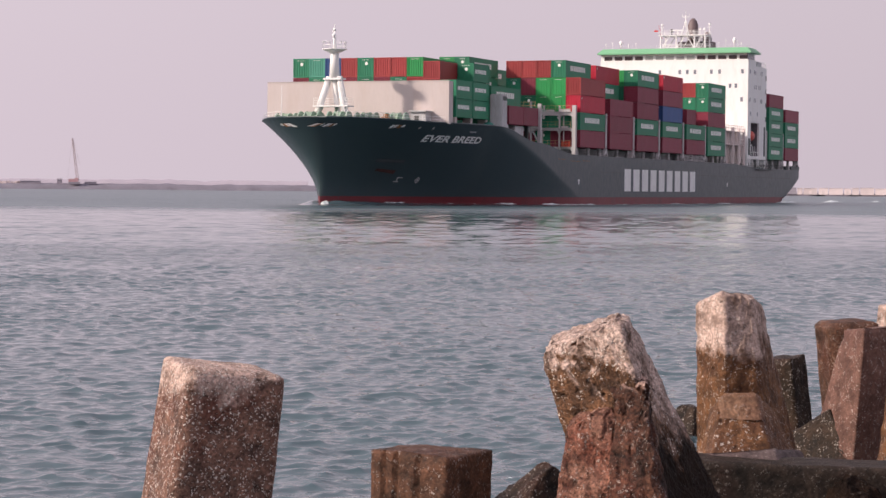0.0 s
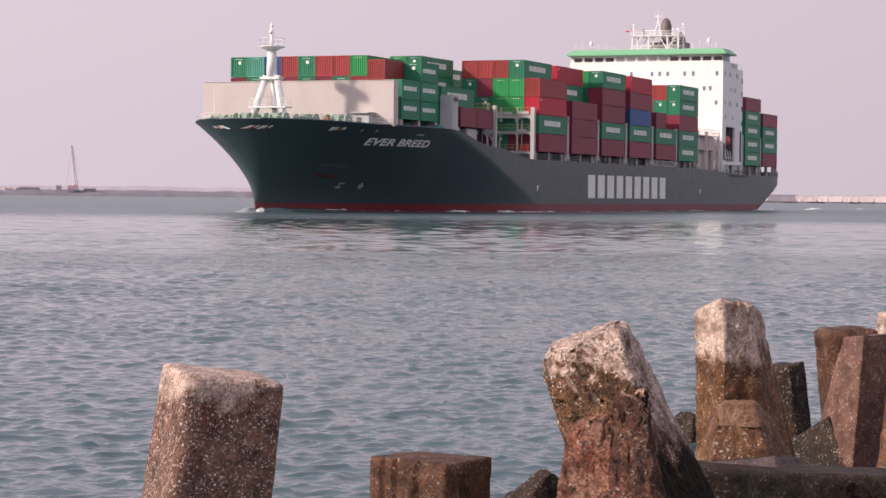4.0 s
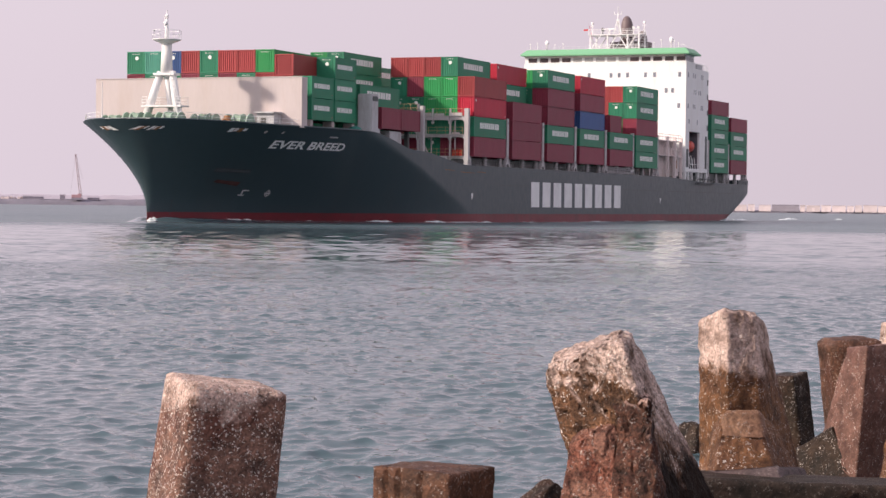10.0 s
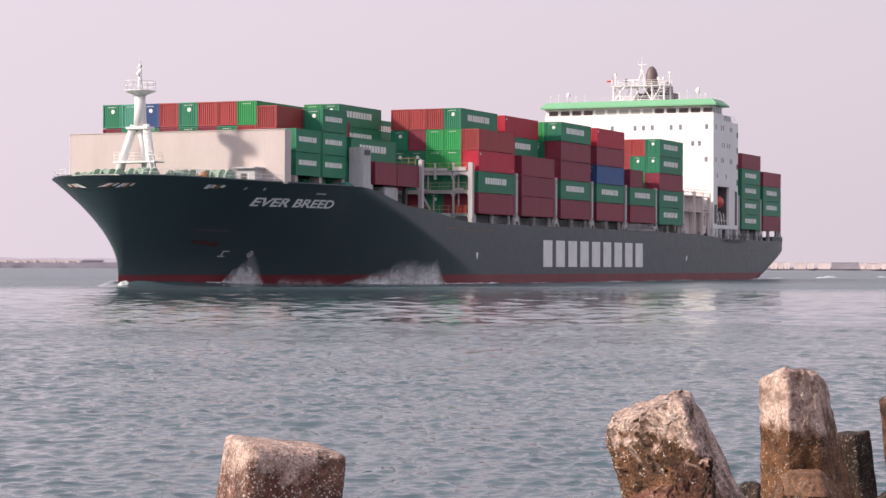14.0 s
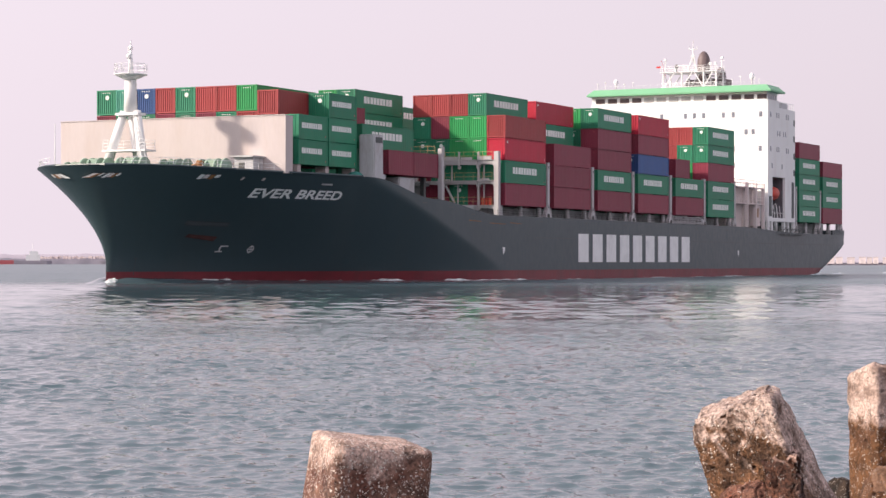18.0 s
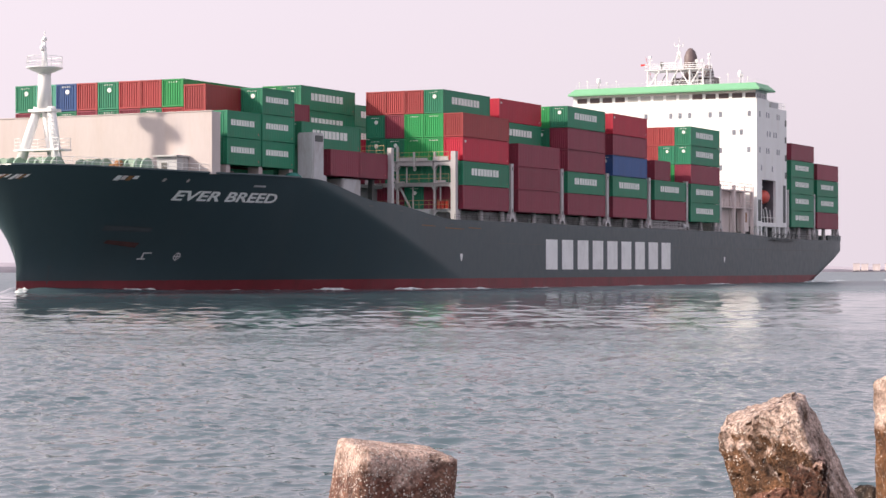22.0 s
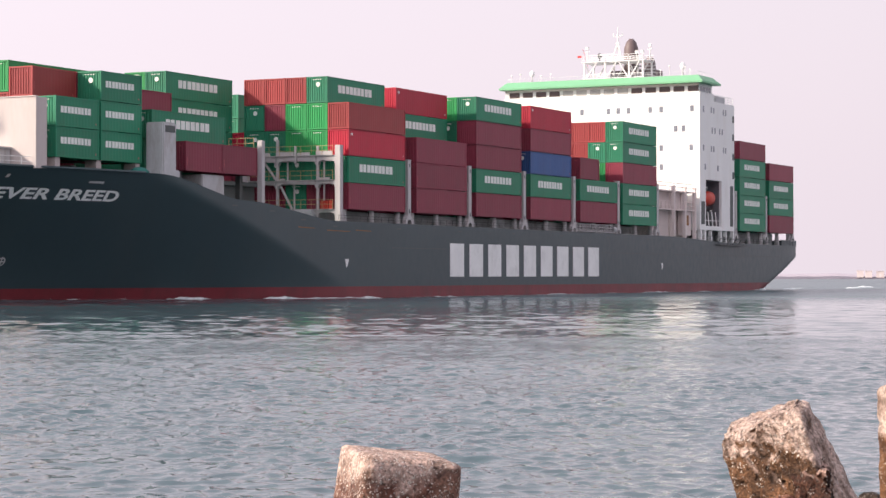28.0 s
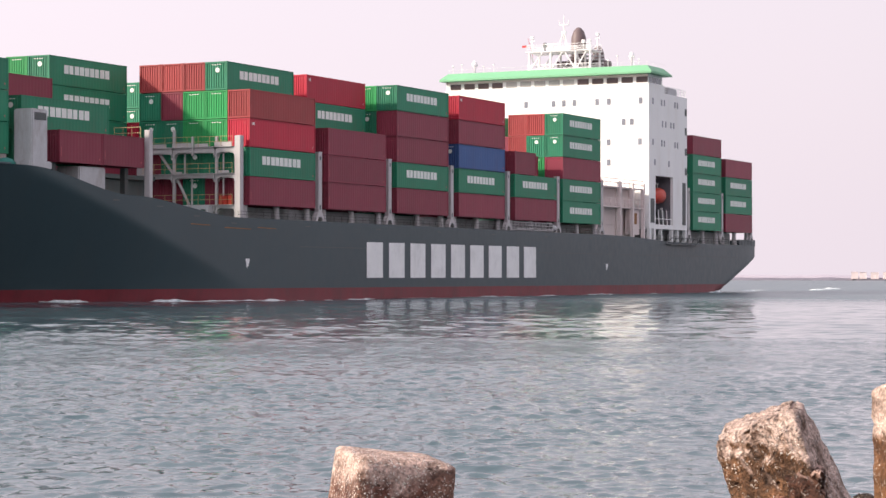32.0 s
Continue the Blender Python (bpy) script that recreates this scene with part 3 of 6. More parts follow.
hull = make_hull()

# decks: forecastle and main deck inside the shell
def inner(x, z, gap=0.4):
    return max(hull_y(x, z) - gap, 0.02)


fore_x = [181.5 + 2.0 * k for k in range(15)]
bm = bmesh.new()
slab(bm, [(x, -inner(x, 10.0)) for x in fore_x] + [(x, inner(x, 10.0)) for x in reversed(fore_x)], 9.95, 10.2)
part("forecastle_deck", bm, DECKGREEN, ship)
main_x = [0.5, 10, 30, 60, 100, 146, 150, 154, 158, 162, 166, 170, 174, 178, 181]
bm = bmesh.new()
slab(bm, [(x, -inner(x, 6.7)) for x in main_x] + [(x, inner(x, 6.7)) for x in reversed(main_x)], 6.7, 6.95)
part("main_deck", bm, DECKGREEN, ship)
bm = bmesh.new()
box(bm, 181.2, 181.45, -inner(181, 7), inner(181, 7), 6.95, 10.2)
part("forecastle_bulkhead", bm, GREY, ship)

# the bulwark round the stern and the slung platform below the house
bm = bmesh.new()
box(bm, 0.0, 7.5, 15.72, 15.98, 7.0, 7.95)
box(bm, 0.02, 0.3, -15.7, 15.7, 7.0, 7.95)
part("stern_bulwark", bm, HULL, ship)
bm = bmesh.new()
box(bm, 27.0, 39.0, 16.17, 16.9, 6.72, 6.86)
for x in (27.2, 29.6, 32.0, 34.4, 36.8, 38.8):
    rod(bm, (x, 16.2, 6.8), (x, 16.85, 7.7), 0.05, 5)
rod(bm, (27.0, 16.85, 7.7), (39.0, 16.85, 7.7), 0.05, 5)
part("slung_platform", bm, DARKGREY, ship, "dark platform slung from the deck edge")

# upper rim of the bulwark
rim = [(x, plan_deck(x)) for x in (183, 187, 191, 195, 199, 203, 206, 208.5, 210.5, 211.7)]
for s in (1, -1):
    for (x0, y0), (x1, y1) in zip(rim, rim[1:]):
        bm = bmesh.new()
        rod(bm, (x0, s * (y0 - 0.1), deck_z(x0) + 0.02), (x1, s * (y1 - 0.1), deck_z(x1) + 0.02), 0.12, 6)
        part("bulwark_rail", bm, HULL, ship)
bm = bmesh.new()
rod(bm, (211.7, rim[-1][1] - 0.1, 11.6), (211.7, -rim[-1][1] + 0.1, 11.6), 0.12, 6)
part("bulwark_rail", bm, HULL, ship)


def on_hull(name, bars, material, parent, label="", out=0.035, side=1):
    """Flat marks that follow the hull's side, port (1) or starboard (-1); each bar is an outline of (x, z)."""
    bm = bmesh.new()
    for outline in bars:
        f = bm.faces.new([bm.verts.new((x, 0, z)) for x, z in outline])
    bmesh.ops.triangulate(bm, faces=bm.faces[:])
    bmesh.ops.subdivide_edges(bm, edges=[e for e in bm.edges if e.calc_length() > 1.5], cuts=2)
    for v in bm.verts:
        v.co.y = side * (hull_y(v.co.x, v.co.z) + out)
    return part(name, mesh_of(name, bm, material), None, parent, label)


def text_on_hull(body, x_fore, x_aft, z0, z1, lean, material, parent, label):
    data = bpy.data.curves.new("lettering", "FONT")
    data.body, data.shear, data.offset = body, lean, 0.03
    tmp = new("lettering_source", data)
    bpy.context.view_layer.update()
    me = bpy.data.meshes.new_from_object(tmp.evaluated_get(bpy.context.evaluated_depsgraph_get()))
    bpy.data.objects.remove(tmp)
    bm = bmesh.new()
    bm.from_mesh(me)
    bmesh.ops.triangulate(bm, faces=bm.faces[:])
    lo, hi = [min(v.co[i] for v in bm.verts) for i in (0, 1)], [max(v.co[i] for v in bm.verts) for i in (0, 1)]
    for v in bm.verts:
        u, w = (v.co.x - lo[0]) / (hi[0] - lo[0]), (v.co.y - lo[1]) / (hi[1] - lo[1])
        x, z = x_fore + (x_aft - x_fore) * u, z0 + (z1 - z0) * w
        v.co = (x, hull_y(x, z) + 0.06, z)
    return part("ship_name", mesh_of("ship_name", bm, material), None, parent, label)


text_on_hull("EVER BREED", 197.7, 185.1, 8.68, 9.6, 0.0, LETTER, hull, "white slanted ship's name")

# the owner's large mark as plain blocks, one for each character
for k in range(9):
    x0, x1 = 125.5 - k * 4.86, 122.0 - k * 4.86
    on_hull("hull_mark", [[(x0, 2.2), (x1, 2.2), (x1, 4.04), (x0, 4.04)], [(x0, 4.04), (x1, 4.04), (x1, 5.88), (x0, 5.88)]], LETTER, hull, "large white block on the hull side")
for x in (148.6, 60.7):
    on_hull("draught_mark", [[(x + 0.40, 4.0), (x - 0.40, 4.0), (x - 0.16, 3.35), (x + 0.16, 3.1)]], LETTER, hull, "white wedge mark")

on_hull("draught_scale", [[(204.86, 0.9), (204.78, 0.9), (204.78, 2.6), (204.86, 2.6)], [(205.0, 2.5), (204.65, 2.5), (204.65, 2.6), (205.0, 2.6)]], POCKET, hull, "thin white draught scale")
for x in (139.0, 112.0, 84.0, 56.0, 33.0):
    on_hull("plate_seam", [[(x, 5.2), (x - 24, 5.2), (x - 24, 5.27), (x, 5.27)]], DARKGREY, hull, "faint welded plate seam", 0.03)
# slots are not cut: flat dark patches paint their shade
for x in (169.5, 163.0, 157.2, 151.0, 137.5, 123.0, 109.0, 95.0, 80.0, 66.0, 40.0, 24.0, 9.0):
    z = deck_z(x) - 0.62
    on_hull("freeing_port", [[(x + 0.45, z), (x - 0.45, z), (x - 0.45, z + 0.12), (x + 0.45, z + 0.12)]], DARKGREY, hull, "small flat dark patch for a slot's shade under the deck edge", 0.04)
for x0, x1, z in ((158.2, 155.0, 1.45), (152.6, 148.0, 1.1), (146.8, 143.5, 0.9)):
    z = deck_z(x0) - z
    on_hull("rust_scrape", [[(x0, z), (x1, z - 0.05), (x1, z + 0.02), (x0, z + 0.09)]], RUST, hull, "thin rust scrape along the plating", 0.035)


# ---- superstructure ----
bm = bmesh.new()
box(bm, 30.6, 45.5, -14.9, 9.0, 6.9, 27.7)
box(bm, 30.6, 45.5, 9.0, 16.1, 17.4, 27.7)
box(bm, 43.0, 45.5, 9.0, 16.1, 8.9, 17.4)
box(bm, 30.6, 36.2, 9.0, 16.1, 8.9, 17.4)
box(bm, 36.2, 43.0, 9.0, 16.1, 8.9, 9.5)
box(bm, 36.2, 43.0, 9.0, 16.1, 16.2, 17.4)
box(bm, 39.6, 45.5, -14.9, 16.1, 27.7, 28.75)
for x, w in ((31.0, 0.2), (34.2, 0.14), (36.4, 0.2), (40.6, 0.14), (43.2, 0.3), (44.9, 0.3)):
    box(bm, x - w, x + w, 15.6, 16.1, 6.9, 8.9)
house = part("deckhouse", bm, WHITE, ship, "white painted steel deckhouse")
# wheelhouse windows between white mullions
bm = bmesh.new()
box(bm, 39.9, 45.3, -14.8, 15.9, 28.75, 30.0)
part("wheelhouse_core", bm, WHITE, house)
for k in range(14):
    y = -13.3 + k * 2.18
    bm = bmesh.new()
    box(bm, 45.3, 45.36, y - 0.82, y + 0.82, 28.85, 29.62)
    # middle panes carry a painted sky reflection
    part("window", bm, SKY_TONED_GLASS if 3 < k < 9 else SHADED_GLASS, house, "wide wheelhouse window")
for k in range(4):
    x = 44.4 - k * 1.2
    bm = bmesh.new()
    box(bm, x - 0.45, x + 0.45, 15.9, 15.96, 28.85, 29.6)
    part("window", bm, GLASS, house, "dark wheelhouse window")
bm = bmesh.new()
box(bm, 45.3, 45.5, -14.8, 15.95, 29.66, 29.98)
part("eaves_strip", bm, CASING, house)
# green roof slab with sloping edges
bm = bmesh.new()
lo = [(46.6, -15.3), (46.6, 16.9), (38.7, 16.9), (38.7, -15.3)]
hi = [(45.6, -14.4), (45.6, 15.9), (39.5, 15.9), (39.5, -14.4)]
a, b, c = [bm.verts.new((x, y, 30.0)) for x, y in lo], [bm.verts.new((x, y, 30.25)) for x, y in lo], [bm.verts.new((x, y, 31.15)) for x, y in hi]
for p, q in ((a, b), (b, c)):
    for k in range(4):
        bm.faces.new((p[k], p[(k + 1) % 4], q[(k + 1) % 4], q[k]))
bm.faces.new(c)
bm.faces.new(a[::-1])
part("roof", bm, GREENROOF, house, "bright green wheelhouse roof")
# unseen grey sheet, added so the roof throws no green light upward
bm = bmesh.new()
box(bm, 39.7, 45.4, -14.2, 15.7, 31.15, 31.19)
part("roof_bounce_sheet", bm, GREY, house)
# front and side windows
for z, ys in ((26.35, (-13.6, -10.0, -6.4, -2.25, 1.94, 3.5, 5.1, 8.5, 10.2, 14.9)), (23.5, (-12, -8, 12.4, 13.6)), (20.75, (-12.5, -8, 10.2, 14.8)), (18.0, (10.2,))):
    for y in ys:
        bm = bmesh.new()
        box(bm, 45.5, 45.55, y - 0.26, y + 0.26, z - 0.42, z + 0.42)
        part("window", bm, GLASS, house, "small dark window")
for z, xs in ((26.35, (44.0, 40.7, 39.65, 35.5, 34.5)), (23.42, (40.3, 39.1, 37.1, 36.0)), (20.75, (44.0, 40.65, 39.65, 35.45, 34.5)), (18.0, (43.3, 37.9))):
    for x in xs:
        bm = bmesh.new()
        box(bm, x - 0.22, x + 0.22, 16.1, 16.14, z - 0.42, z + 0.42)
        part("window", bm, GLASS, house, "small dark window")
for z in (25.6, 22.9, 20.0, 17.2):
    bm = bmesh.new()
    box(bm, 30.75, 31.5, 16.1, 16.14, z - 0.5, z + 0.5)
    part("vent", bm, DARKGREY, house, "dark slotted side vent")
# dark panel added behind the posts, standing in for shade in the gaps
bm = bmesh.new()
box(bm, 30.7, 45.3, 13.6, 13.8, 6.95, 8.88)
part("gap_shade_panel", bm, DARKGREY, house, "dark panel added as shade in the gaps under the house")
for x0, x1, z0, z1 in ((31.6, 33.2, 7.0, 8.3), (37.6, 39.4, 7.0, 8.0), (41.4, 42.3, 7.0, 8.4)):
    bm = bmesh.new()
    box(bm, x0, x1, 14.0, 15.2, z0, z1)
    part("deck_gear", bm, GREY, house, "grey machinery in the passage", bevel=0.08)
# no openings are cut: dark panels on the wall paint their shade
bm = bmesh.new()
box(bm, 43.5, 44.9, 16.1, 16.15, 9.7, 13.0)
part("door_opening", bm, DARKGREY, house, "dark panel coloured as a shaded door opening")
bm = bmesh.new()
box(bm, 31.3, 32.5, 16.1, 16.16, 9.6, 15.6)
part("side_opening", bm, DARKGREY, house, "tall dark panel coloured as a shaded side opening")


def railing(bm, a, b, posts, height=1.05, r=0.05, bars=3):
    a, b = Vector(a), Vector(b)
    for k in range(posts + 1):
        p = a.lerp(b, k / posts)
        rod(bm, p, p + Vector((0, 0, height)), r, 5)
    for k in range(1, bars + 1):
        up = Vector((0, 0, height * k / bars))
        rod(bm, a + up, b + up, r, 5)


# lifeboat with its davits in the side recess
bm = bmesh.new()
sections = []
for s, w, h0, h1 in ((0, 0.15, 1.2, 2.0), (0.12, 0.85, 0.4, 2.5), (0.3, 1.25, 0.1, 3.0), (0.6, 1.3, 0.05, 3.15), (0.85, 1.05, 0.25, 3.0), (1.0, 0.6, 0.7, 2.3)):
    x = 40.9 - s * 4.2
    sections.append([bm.verts.new((x, 14.75 + 0.75 * w * math.cos(k * math.tau / 12), 12.0 + (h0 + h1) / 2 + (h1 - h0) * 0.36 * math.sin(k * math.tau / 12))) for k in range(12)])
for p, q in zip(sections, sections[1:]):
    for k in range(12):
        bm.faces.new((p[k], p[(k + 1) % 12], q[(k + 1) % 12], q[k])).smooth = True
bm.faces.new(sections[0])
bm.faces.new(sections[-1][::-1])
boat = part("lifeboat", bm, ORANGE, ship, "orange enclosed lifeboat")
bm = bmesh.new()
for x in (41.8, 37.4):
    rod(bm, (x, 12.9, 9.5), (x, 14.9, 11.9), 0.16, 6)
    rod(bm, (x, 12.4, 9.5), (x, 12.6, 15.9), 0.16, 6)
    rod(bm, (x, 12.6, 15.9), (x, 14.3, 15.2), 0.14, 6)
    rod(bm, (x, 14.2, 15.2), (x, 14.2, 14.2), 0.05, 5)
part("davit", bm, WHITE, boat)
bm = bmesh.new()
for x in (42.2, 40.6, 39.0, 37.4):
    rod(bm, (x, 15.7, 9.5), (x - 0.9, 15.2, 11.6), 0.07, 5)
rod(bm, (42.9, 15.85, 10.3), (36.3, 15.85, 10.3), 0.05, 5)
part("rail", bm, WHITE, boat)
bm = bmesh.new()
turned(bm, [(0.7, 9.52), (0.75, 10.6), (0.6, 11.4), (0.3, 11.7)], (37.6, 14.6, 0), 12)
part("winch_cover", bm, DARKGREY, boat, "rounded dark winch cover")

# lining panels carry the recess's shade in their dark colour
RECESS_SHADE = paint("grey painted as recess shade", (0.16, 0.155, 0.175), 0.6, vary=0.3, grain=0.9, bump=0.0, dirt=(0.2, 0.12, 0.09), dirt_amount=0.4)
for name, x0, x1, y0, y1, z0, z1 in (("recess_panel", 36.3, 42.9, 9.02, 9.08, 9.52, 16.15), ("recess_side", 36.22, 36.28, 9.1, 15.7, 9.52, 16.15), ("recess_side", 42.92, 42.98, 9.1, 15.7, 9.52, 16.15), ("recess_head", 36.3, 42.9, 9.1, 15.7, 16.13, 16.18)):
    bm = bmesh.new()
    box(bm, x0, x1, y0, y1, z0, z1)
    part(name, bm, RECESS_SHADE, house, "lining panel coloured with the boat recess's shade")
bm = bmesh.new()
for x in (37.6, 39.4, 41.2):
    box(bm, x - 0.5, x + 0.5, 13.6, 14.6, 9.52, 10.7)
part("boat_winch", bm, DARKGREY, boat)

# bridge-top gear: open platform on braced posts, mast, radar, aerials, domes, funnel
bm = bmesh.new()
for y in (-2.9, 0.4, 4.2, 6.4):
    for x in (39.5, 43.0):
        rod(bm, (x, y, 31.1), (x, y, 33.9), 0.15, 6)
for x in (39.5, 43.0):
    rod(bm, (x, -3.3, 33.9), (x, 6.6, 33.9), 0.12, 6)
    for z in (31.5, 32.1):
        rod(bm, (x, -3.3, z), (x, 6.6, z), 0.06, 6)
    for y0, y1 in ((-2.9, -0.9), (0.4, 2.2), (4.2, 2.6), (4.2, 5.8)):
        rod(bm, (x, y0, 31.2), (x, y1, 33.8), 0.1, 6)
for y in (-2.9, 4.2):
    rod(bm, (39.5, y, 31.3), (43.0, y, 33.8), 0.09, 6)
box(bm, 39.3, 43.2, -3.4, 6.7, 33.9, 34.02)
railing(bm, (43.1, -3.3, 34.02), (43.1, 6.6, 34.02), 8, 0.9, 0.035)
railing(bm, (39.4, -3.3, 34.02), (39.4, 6.6, 34.02), 8, 0.9, 0.035)
radar = part("radar_platform", bm, WHITE, ship, "white open platform on the bridge roof")
bm = bmesh.new()
for y, x in ((1.3, 42.6), (2.9, 42.6), (2.1, 41.2)):
    rod(bm, (x, y, 34), (42.2, 2.1, 37), 0.11, 6, 0.08)
rod(bm, (42.2, 2.1, 35.6), (42.2, 2.1, 38), 0.16, 8, 0.1)
rod(bm, (42.2, 1.4, 37.7), (42.2, 2.8, 37.7), 0.07, 6)
for y in (1.4, 2.8):
    rod(bm, (42.2, y, 37.7), (42.2, y, 38.2), 0.06, 5)
box(bm, 42.0, 42.4, 1.8, 2.4, 36.5, 36.75)
part("mast", bm, WHITE, radar, "white tripod signal mast")
bm = bmesh.new()
rod(bm, (42.2, 2.1, 38), (42.2, 2.1, 39.1), 0.05, 6)
part("aerial", bm, WHITE, radar)
for y in (-3.1, 6.9):
    bm = bmesh.new()
    rod(bm, (41.5, y, 34), (41.5, y, 36.2), 0.12, 6, 0.07)
    rod(bm, (41.5, y - 0.4, 35.6), (41.5, y + 0.4, 35.7), 0.05, 6)
    box(bm, 41.3, 41.7, y - 0.2, y + 0.2, 36, 36.4)
    part("light_mast", bm, WHITE, radar)
bm = bmesh.new()
rod(bm, (42.6, 0.6, 34), (42.6, 0.6, 34.9), 0.12, 6)
box(bm, 42.5, 42.75, -0.6, 1.8, 34.9, 35.1)
part("radar_scanner", bm, WHITE, radar, "white bar radar scanner")
bm = bmesh.new()
turned(bm, [(0.1, 34), (0.1, 34.6), (0.28, 34.7), (0.32, 35), (0.2, 35.3)], (42.0, -0.9, 0), 10)
part("search_light", bm, DARKGREY, radar)
bm = bmesh.new()
for y in (5.3, 6.2):
    rod(bm, (42.8, y, 34), (42.8, y, 35.2), 0.05, 5)
    box(bm, 42.6, 43.0, y - 0.2, y + 0.2, 35, 35.4)
part("lamp", bm, WHITE, radar)
for x, y, h in ((42.5, 12.4, 2.3), (43.5, -11.2, 1.95)):
    bm = bmesh.new()
    turned(bm, [(0.16, 31.1), (0.12, 31.1 + 0.5 * h), (0.36, 31.1 + 0.58 * h), (0.42, 31.1 + 0.75 * h), (0.3, 31.1 + 0.92 * h), (0.08, 31.1 + h)], (x, y, 0), 12)
    part("aerial_dome", bm, WHITE, radar)
for x, y, h in ((44.8, -14.0, 1.1), (44.8, -12.6, 1.3), (44.8, -9.2, 0.9), (44.8, -7.6, 1.1), (44.8, 9.8, 1.0), (44.8, 11.2, 1.5), (44.8, 13.6, 1.3), (44.8, 14.4, 0.9)):
    bm = bmesh.new()
    rod(bm, (x, y, 31.1), (x, y, 31.1 + h), 0.04, 5)
    box(bm, x - 0.1, x + 0.1, y - 0.12, y + 0.12, 31.1 + h, 31.25 + h)
    part("aerial", bm, WHITE, radar)
bm = bmesh.new()
turned(bm, [(1.15, 31.0), (1.1, 35.2), (1.05, 36.4), (0.75, 37.3), (0.3, 37.8)], (37.2, 2.2, 0), 14)
box(bm, 35.6, 39.0, -0.4, 6.6, 31.1, 32.9)
part("funnel", bm, FUNNEL, house, "brown rounded funnel top")
bm = bmesh.new()
turned(bm, [(0.95, 31.0), (0.9, 33.2), (0.8, 34.1), (0.5, 34.8), (0.2, 35.0)], (37.4, 5.3, 0), 14)
part("exhaust_cowl", bm, FUNNEL, house)
bm = bmesh.new()
for k in range(5):
    box(bm, 39.05, 39.2, 3.2, 6.8, 31.3 + 0.5 * k, 31.55 + 0.5 * k)
part("louvre", bm, GREY, house)
bm = bmesh.new()
railing(bm, (45.5, -14.3, 31.15), (45.5, 15.8, 31.15), 24, 0.55, 0.012, 1)
railing(bm, (45.4, 15.8, 31.15), (38.7, 15.8, 31.15), 6, 0.55, 0.012, 1)
railing(bm, (38.9, 15.9, 27.7), (30.8, 15.9, 27.7), 7, 1.0, 0.05)
part("rail", bm, WHITE, house)
bm = bmesh.new()
box(bm, 34.6, 38.2, 14.9, 16.0, 27.7, 28.6)
part("raft_rack", bm, GREY, house)

bm = bmesh.new()
rod(bm, (41.0, -3.2, 33.4), (41.0, -4.0, 36.2), 0.03, 5)
slab(bm, [(41.0, -4.1), (41.02, -4.1), (41.02, -4.9), (41.0, -4.9)], 34.9, 35.2)
part("signal_flag", bm, RED, radar, "small dull red signal flag")

# ---- forecastle ----
# breakwater across the deck
bm = bmesh.new()
box(bm, 195.85, 196.05, -12.2, 12.2, 10.2, 17.0)
breakwater = part("breakwater", bm, CREAM, ship, "cream steel breakwater across the forecastle")
for k in range(9):
    y = -12 + 3 * k
    bm = bmesh.new()
    box(bm, 195.3, 195.85, y - 0.06, y + 0.06, 10.2 if abs(y) < 12 else 11.2, 16.6)
    part("stiffener", bm, CREAM, breakwater)
for s in (1, -1):
    bm = bmesh.new()
    slab(bm, [(196.05, s * 12.2), (196.05, s * 13.8), (194.6, s * 13.8), (194.6, s * 13.55), (195.85, s * 13.55), (195.85, s * 12.2)], 11.15, 17.0)
    part("wing", bm, CREAM, breakwater)
bm = bmesh.new()
box(bm, 195.8, 196.12, -13.8, 13.8, 17.0, 17.08)
part("edge", bm, CREAM, breakwater)
bm = bmesh.new()
box(bm, 196.1, 198.0, 9.0, 11.2, 10.2, 12.75)
box(bm, 196.1, 198.4, 8.8, 11.4, 12.75, 12.9)
vent = part("deck_locker", bm, GREY, ship, "grey steel locker before the breakwater")
bm = bmesh.new()
box(bm, 198.0, 198.04, 9.5, 10.2, 10.9, 12.2)
part("door", bm, DARKGREY, vent)

# foremast: splayed legs, a column and two platforms
bm = bmesh.new()
X = 203.2
for s in (-1, 1):
    rod(bm, (X + 0.9, s * 2.5, 10.2), (X + 0.9, s * 2.1, 12.3), 0.55, 10, 0.5)
    rod(bm, (X + 0.9, s * 2.1, 12.2), (X, s * 0.75, 17.3), 0.5, 10, 0.42)
rod(bm, (X - 1.6, 0, 10.2), (X, 0, 17.3), 0.34, 10)
mast = part("foremast", bm, WHITE, ship, "white foremast on three splayed legs")
bm = bmesh.new()
box(bm, X - 0.75, X + 0.75, -1.35, 1.35, 16.9, 17.15)
rod(bm, (X, 0, 17.1), (X, 0, 21.0), 0.70, 14, 0.55)
turned(bm, [(0.6, 20.5), (1.55, 20.93), (1.7, 20.97), (1.7, 21.05)], (X, 0, 0), 16)
part("column", bm, WHITE, mast)
bm = bmesh.new()
rod(bm, (X, 0.0, 21.1), (X, 0, 23.4), 0.3, 8, 0.14)
rod(bm, (X, 0.0, 23.3), (X, 0, 24.4), 0.06, 6)
rod(bm, (X, -0.3, 22.4), (X, -0.3, 23.8), 0.05, 5)
turned(bm, [(0.22, 22.6), (0.26, 22.9), (0.2, 23.1)], (X + 0.3, 0, 0), 8)
turned(bm, [(0.18, 23.5), (0.22, 23.75), (0.16, 23.9)], (X, 0, 0), 8)
part("topmast", bm, WHITE, mast)
bm = bmesh.new()
